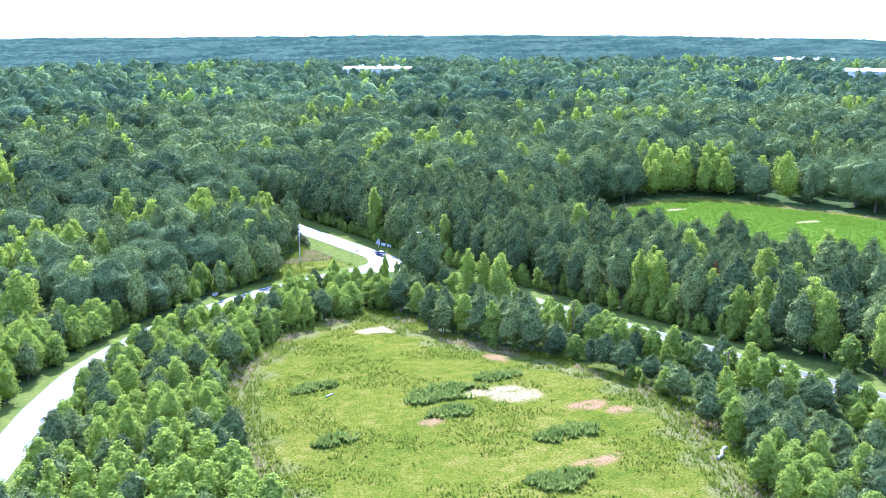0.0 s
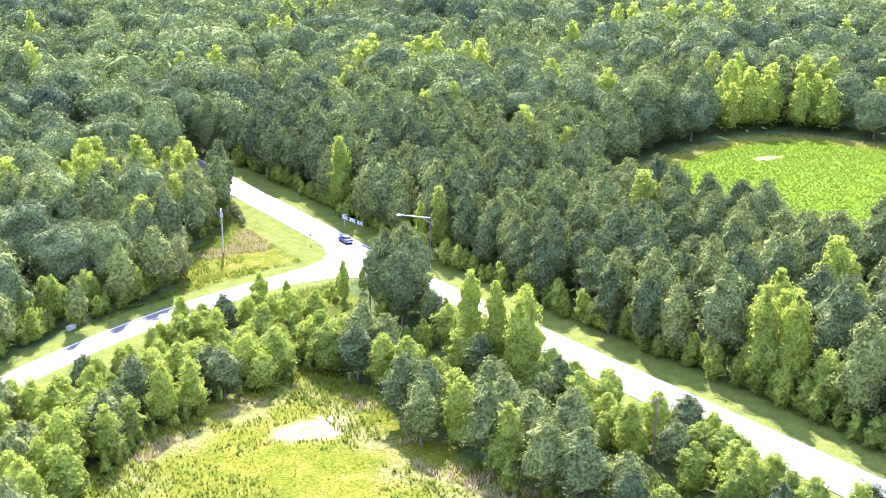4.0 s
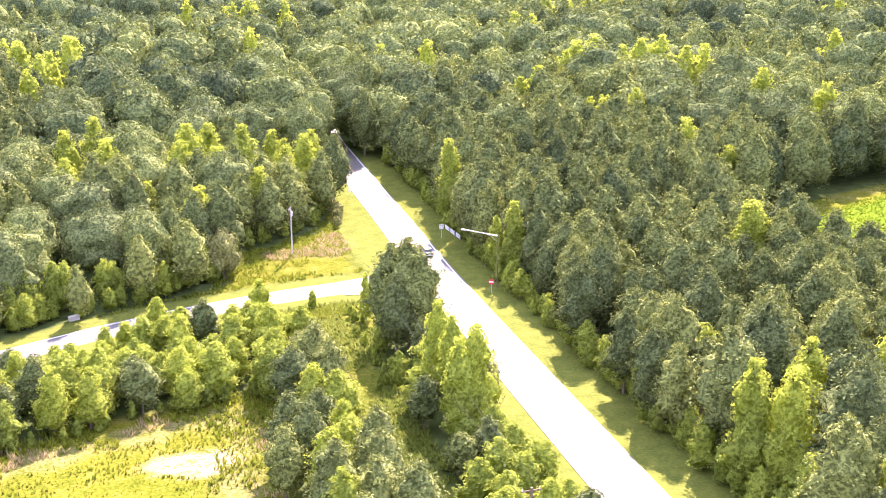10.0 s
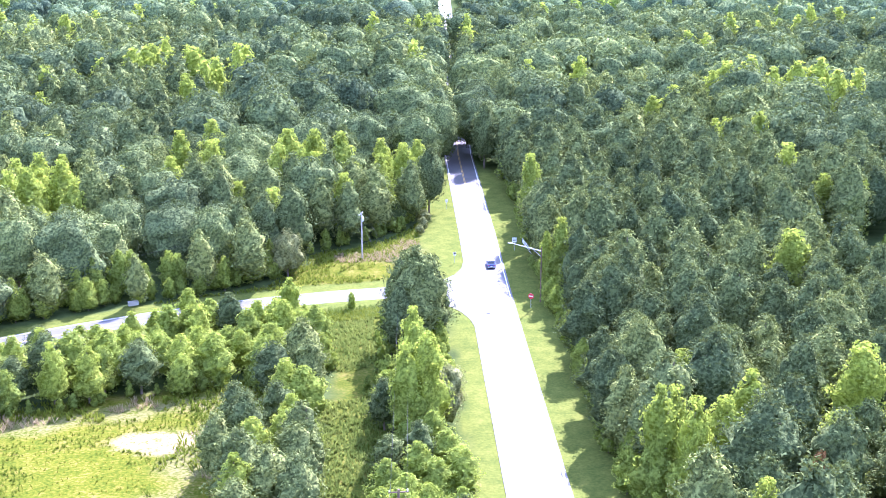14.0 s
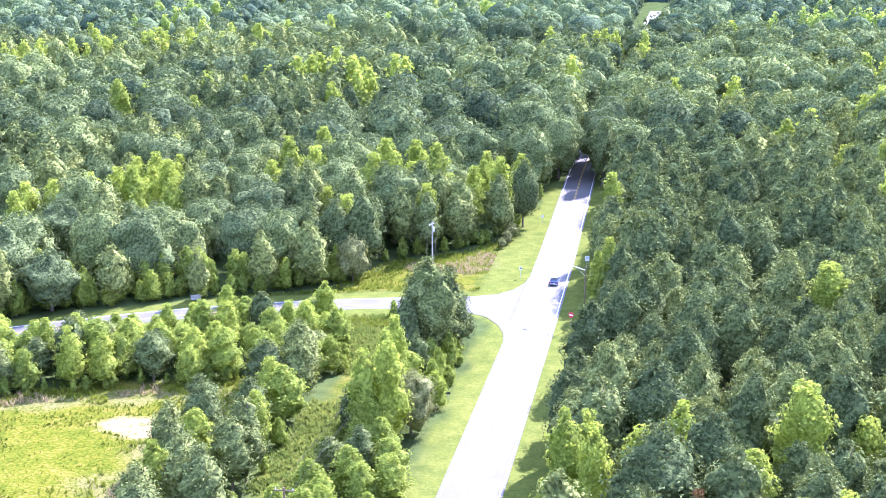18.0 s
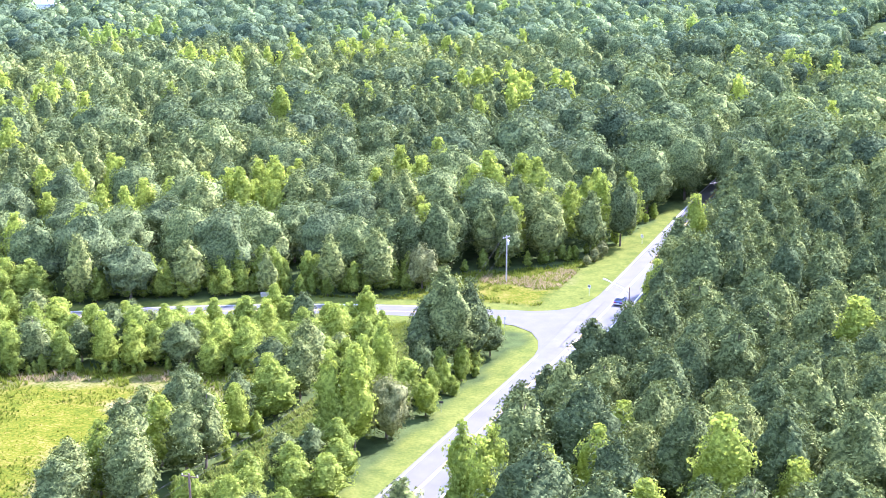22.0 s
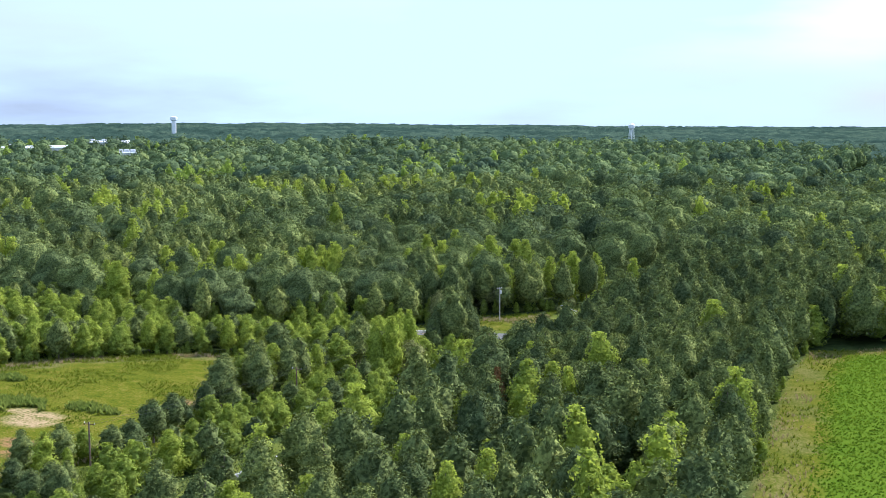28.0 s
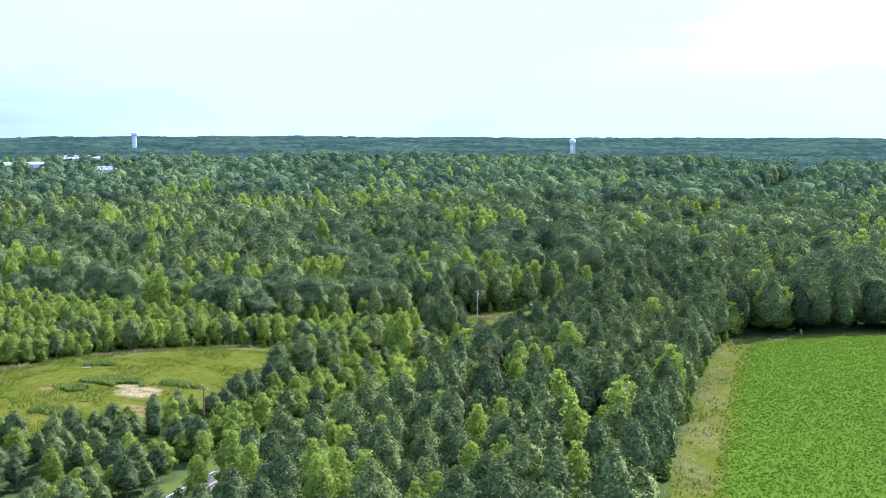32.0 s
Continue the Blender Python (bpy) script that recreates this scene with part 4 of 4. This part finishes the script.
def sign(x, y, w, h, high, turn, mat, label, shape="square", bars=(), post=STEEL):
    p = thing("road_sign", (x, y, gz(x, y)), label, "sign", "", turn)
    part("post", box(bmesh.new(), (0.07, 0.05, high + 0.3), (0, 0, high / 2 - 0.15), None, 0.008), post, p)
    bm = bmesh.new()
    if shape == "octagon":
        bmesh.ops.create_cone(bm, cap_ends=True, segments=8, radius1=w / 2, radius2=w / 2, depth=0.03,
                              matrix=Matrix.Translation((0, -0.05, high)) @ Matrix.Rotation(radians(90), 4, "X") @ Matrix.Rotation(radians(22.5), 4, "Z"))
    else:
        box(bm, (w, 0.03, h), (0, -0.05, high), None, 0.01)
    plate = part("plate", bm, mat, p)
    for bw, bh, dz, bmat in bars:
        part("bar", box(bmesh.new(), (bw, 0.012, bh), (0, -0.072, high + dz)), bmat, plate)
    return p


sign(10.8, -13.2, 1.15, 1.15, 2.3, -28, RED, "red octagonal sign with a white bar on a steel post", "octagon", [(0.86, 0.24, 0, WHITE)])
sign(11.4, 27.4, 0.95, 1.05, 2.5, 0, WHITE, "white square road sign on a post beside the tree line", "square", [(0.6, 0.10, 0.2, DARK), (0.6, 0.10, -0.1, DARK)])
sign(-2.2, 18.4, 0.62, 0.76, 2.1, 0, WHITE, "white road sign on a thin post on the grass verge", "square", [(0.42, 0.30, 0.1, DARK)])
sign(14.6, 4.2, 0.5, 0.7, 1.9, -20, WHITE, "small white sign in front of the pines")
sign(-11.4, -9.6, 0.5, 0.65, 2.0, 60, STEEL, "small grey sign seen edge-on beside the side road")
sign(-5.2, -57.8, 0.7, 0.36, 1.7, 20, DARK, "low brown sign on a wooden post in the verge", "square", (), PALE_WOOD)
sign(1.0 - 3.0, 66.0, 0.6, 0.75, 2.0, 0, WHITE, "small white sign on the verge further along the road")


def board_barrier(x, y):
    p = thing("board_barrier", (x, y, gz(x, y)), "short white slatted board barrier panel in front of the pines", "barrier", "white barrier panels", -84)
    for dx in (-1.1, 1.1):
        part("post", box(bmesh.new(), (0.12, 0.12, 1.3), (dx, 0, 0.5), None, 0.01), PALE_WOOD, p)
    for z in (0.35, 0.68, 1.0):
        part("rail", box(bmesh.new(), (2.4, 0.05, 0.2), (0, -0.09, z), None, 0.01), WHITE, p, "white painted board")


for k in range(3):
    board_barrier(14.05 + 0.36 * k, 32.4 - 3.3 * k)


def utility_box():
    p = thing("utility_box", (-65.0, -8.6, gz(-65, -8.6)), "pale concrete utility box with lid by the trees", "utility box", "", 30)
    part("body", box(bmesh.new(), (1.9, 0.8, 0.75), (0, 0, 0.36), None, 0.05), CONCRETE, p)
    part("lid", box(bmesh.new(), (2.0, 0.9, 0.1), (0, 0, 0.78), None, 0.03), CONCRETE, p, "pale lid")


utility_box()


def car(x, y, turn):
    c = thing("car", (x, y, gz(x, y) + 0.11), "dark blue saloon car with bright rear on the asphalt road", "car", "", turn)
    prof = [(-2.25, 0.45), (-2.28, 0.85), (-2.05, 0.98), (-1.35, 1.02), (0.75, 0.96), (1.9, 0.80), (2.22, 0.62), (2.22, 0.40), (1.9, 0.28), (-2.0, 0.28)]
    bm = bmesh.new()

    def loft(outline, half, inset):
        rows = []
        for s, k in ((-1, inset), (-1, 1.0), (1, 1.0), (1, inset)):
            rows.append([bm.verts.new((s * half * (k if k != 1.0 else 1.0), a * (1.0 if k == 1.0 else 0.985), b if k == 1.0 else b)) for a, b in outline])
        n = len(outline)
        for r0, r1 in ((rows[1], rows[2]),):
            for i in range(n):
                bm.faces.new((r0[i], r0[(i + 1) % n], r1[(i + 1) % n], r1[i]))
        bm.faces.new(rows[1][::-1])
        bm.faces.new(rows[2])
        for v in rows[0] + rows[3]:
            bm.verts.remove(v)

    loft(prof, 0.90, 0.9)
    bmesh.ops.bevel(bm, geom=list(bm.edges), offset=0.05, segments=2, affect="EDGES")
    body = part("body", bm, BLUE, c)
    bm = bmesh.new()
    bot = [(-0.80, -1.75, 0.98), (0.80, -1.75, 0.98), (0.80, 0.95, 0.94), (-0.80, 0.95, 0.94)]
    top = [(-0.62, -1.15, 1.42), (0.62, -1.15, 1.42), (0.62, 0.20, 1.44), (-0.62, 0.20, 1.44)]
    b, t = [bm.verts.new(v) for v in bot], [bm.verts.new(v) for v in top]
    for i in range(4):
        bm.faces.new((b[i], b[(i + 1) % 4], t[(i + 1) % 4], t[i]))
    bm.faces.new(t)
    bm.faces.new(b[::-1])
    part("cabin_glass", bm, GLASS, c, "dark window glass")
    # white paint on the blue car's roof stands in for sunlight on it
    part("roof", box(bmesh.new(), (1.28, 1.40, 0.06), (0, -0.47, 1.455), None, 0.025), WHITE, c, "roof coloured white for the sun on it")
    for sx in (-0.82, 0.82):
        for sy in (-1.38, 1.38):
            w = part("wheel", tube(bmesh.new(), (sx - 0.1, sy, 0.32), (sx + 0.1, sy, 0.32), 0.32, 0.32, 18), DARK, c, "black tyre")
            part("rim", tube(bmesh.new(), (sx - 0.105, sy, 0.32), (sx + 0.105, sy, 0.32), 0.20, 0.20, 14), STEEL, w)
        part("rear_light", box(bmesh.new(), (0.34, 0.05, 0.14), (sx * 0.78, -2.27, 0.80), None, 0.02), RED, body)
        part("headlight", box(bmesh.new(), (0.34, 0.06, 0.12), (sx * 0.78, 2.16, 0.66), None, 0.02), WHITE, body)
    part("bumper", box(bmesh.new(), (1.7, 0.14, 0.20), (0, -2.28, 0.46), None, 0.04), STEEL, c, "pale rear bumper")
    part("number_plate", box(bmesh.new(), (0.40, 0.03, 0.14), (0, -2.33, 0.66), None, 0.01), WHITE, c)


car(5.3, 15.5, 0)


def drain_pipe(x, y, turn, ln, r):
    p = thing("drain_pipe", (x, y, gz(x, y)), "grey corrugated drain pipe lying in the grass", "pipe", "", turn)
    bm = bmesh.new()
    k = 14
    for i in range(k):
        a, b = -ln / 2 + ln * i / k, -ln / 2 + ln * (i + 1) / k
        tube(bm, (a, 0.3 * math.sin(a), r * 0.85), (b, 0.3 * math.sin(b), r * 0.85), r, r * 0.87, 12)
    part("pipe", bm, CONCRETE, p)


drain_pipe(-88.0, -125.0, 12, 2.4, 0.2)
drain_pipe(-46.0, -196.0, 30, 6.0, 0.36)


def pond():
    v = [(108 + 9 * math.cos(a) * (1 + 0.15 * math.sin(3 * a)), -190 + 6 * math.sin(a) * (1 + 0.12 * math.sin(2 * a + 1)), 0) for a in np.linspace(0, 6.283, 29)[:-1]]
    z = max(gz(x, y) for x, y, _ in v) + 0.05
    m = Mat("still_water", 0.06)
    m.base((0.10, 0.11, 0.10)).bump(m.noise(0.8, 3), 0.05, 0.02)
    ob = new("water", mesh_of("water", [(x, y, z) for x, y, _ in v], [tuple(range(28))], m.mat))
    tagged(ob, "still pale pond reflecting the sky", "water", "", "structure")


pond()


def bare_snag(x, y, h, turn):
    p = thing("dead_snag", (x, y, gz(x, y)), "bare grey dead sapling with thin leafless branches", "dead tree", "", turn)
    rng = random.Random(4)
    part("trunk", tube(bmesh.new(), (0, 0, -0.3), (0.25, 0.1, h), 0.11, 0.03, 7), BARK, p)
    for i in range(11):
        z, a = h * rng.uniform(0.35, 0.95), rng.uniform(0, 6.28)
        ln = (h - z) * 0.35 + 0.7
        part("branch", tube(bmesh.new(), (0.25 * z / h, 0.1 * z / h, z), (0.25 * z / h + ln * math.cos(a), ln * math.sin(a), z + ln * 0.8), 0.035, 0.012, 5), BARK, p)


bare_snag(-10.5, -27.0, 9.0, 30)
for x, y, h in ((-6.9, 41.5, 2.6), (-6.2, 45.5, 3.4), (-5.6, 50.0, 4.0), (-6.6, 54.5, 3.2)):
    tree("grey", x - 2.2, y, h, 1.0, "pale bushes along the verge", "pale grey-green bush at the edge of the mown verge")

# ---------------------------------------------------------------- far buildings and towers


def warehouse(x, y, lx, ly, h, turn, label, wall=WHITE):
    z = gz(x, y)
    w = thing("warehouse", (x, y, z), label, "building", "far warehouses", turn)
    part("wall", box(bmesh.new(), (lx, ly, h + 6), (0, 0, h / 2 - 3), None, 0.1), wall, w)
    part("roof", box(bmesh.new(), (lx + 1.5, ly + 1.5, 0.9), (0, 0, h + 0.4), None, 0.1), ROOFING, w, "pale metal roof")
    k = max(3, int(lx // 18))
    for i in range(k):
        part("door", box(bmesh.new(), (5, 0.3, 5), ((i + 0.5) * lx / k - lx / 2, -ly / 2 - 0.1, 2.6)), CONCRETE, w)
    for i in range(3):
        part("roof_vent", box(bmesh.new(), (4, 4, 2), ((i - 1) * lx / 4, ly / 8, h + 1.8), None, 0.1), STEEL, w)


LONG = "long pale metal warehouse above the far treetops"
FAR_SITES = [(-686, 536, 96, 40, 17, 40), (-662, 633, 44, 30, 18, 33), (-535, 503, 20, 14, 17, 33), (371, 651, 64, 34, 18, -30), (725, 372, 76, 40, 18, -52), (829, 560, 60, 30, 17, -50)]
for args in FAR_SITES:
    warehouse(*args, LONG)


def water_tower(x, y, h):
    t = thing("water_tower", (x, y, gz(x, y)), "white pedestal water tower rising over the far woods", "water tower")
    bm = tube(bmesh.new(), (0, 0, -2), (0, 0, h - 5), 2.7, 2.7, 28)
    for i in range(14):
        a = i * math.pi / 7
        tube(bm, (2.7 * math.cos(a), 2.7 * math.sin(a), -2), (2.7 * math.cos(a), 2.7 * math.sin(a), h - 5), 0.22, 0.22, 6)
    part("pedestal", bm, WHITE, t)
    bm = tube(bmesh.new(), (0, 0, h - 5.4), (0, 0, h - 4.2), 2.8, 4.6, 28)
    tube(bm, (0, 0, h - 4.2), (0, 0, h - 0.8), 4.6, 4.6, 28)
    tube(bm, (0, 0, h - 0.8), (0, 0, h), 4.6, 1.8, 28)
    part("tank", bm, WHITE, t)


def legged_tower(x, y, h):
    t = thing("legged_water_tower", (x, y, gz(x, y)), "pale four-legged water tower over the far woods", "water tower")
    for i in range(4):
        a = math.pi / 4 + i * math.pi / 2
        part("leg", tube(bmesh.new(), (4.6 * math.cos(a), 4.6 * math.sin(a), -2), (2.6 * math.cos(a), 2.6 * math.sin(a), h - 6), 0.36, 0.32, 8), WHITE, t)
    part("riser", tube(bmesh.new(), (0, 0, -2), (0, 0, h - 6), 0.5, 0.5, 12), WHITE, t)
    bm = tube(bmesh.new(), (0, 0, h - 7.4), (0, 0, h - 5), 1.2, 3.6, 24)
    tube(bm, (0, 0, h - 5), (0, 0, h - 2), 3.6, 3.6, 24)
    tube(bm, (0, 0, h - 2), (0, 0, h), 3.6, 0.8, 24)
    part("tank", bm, WHITE, t)


water_tower(-841, 994, 32)
legged_tower(-261, 1051, 31)
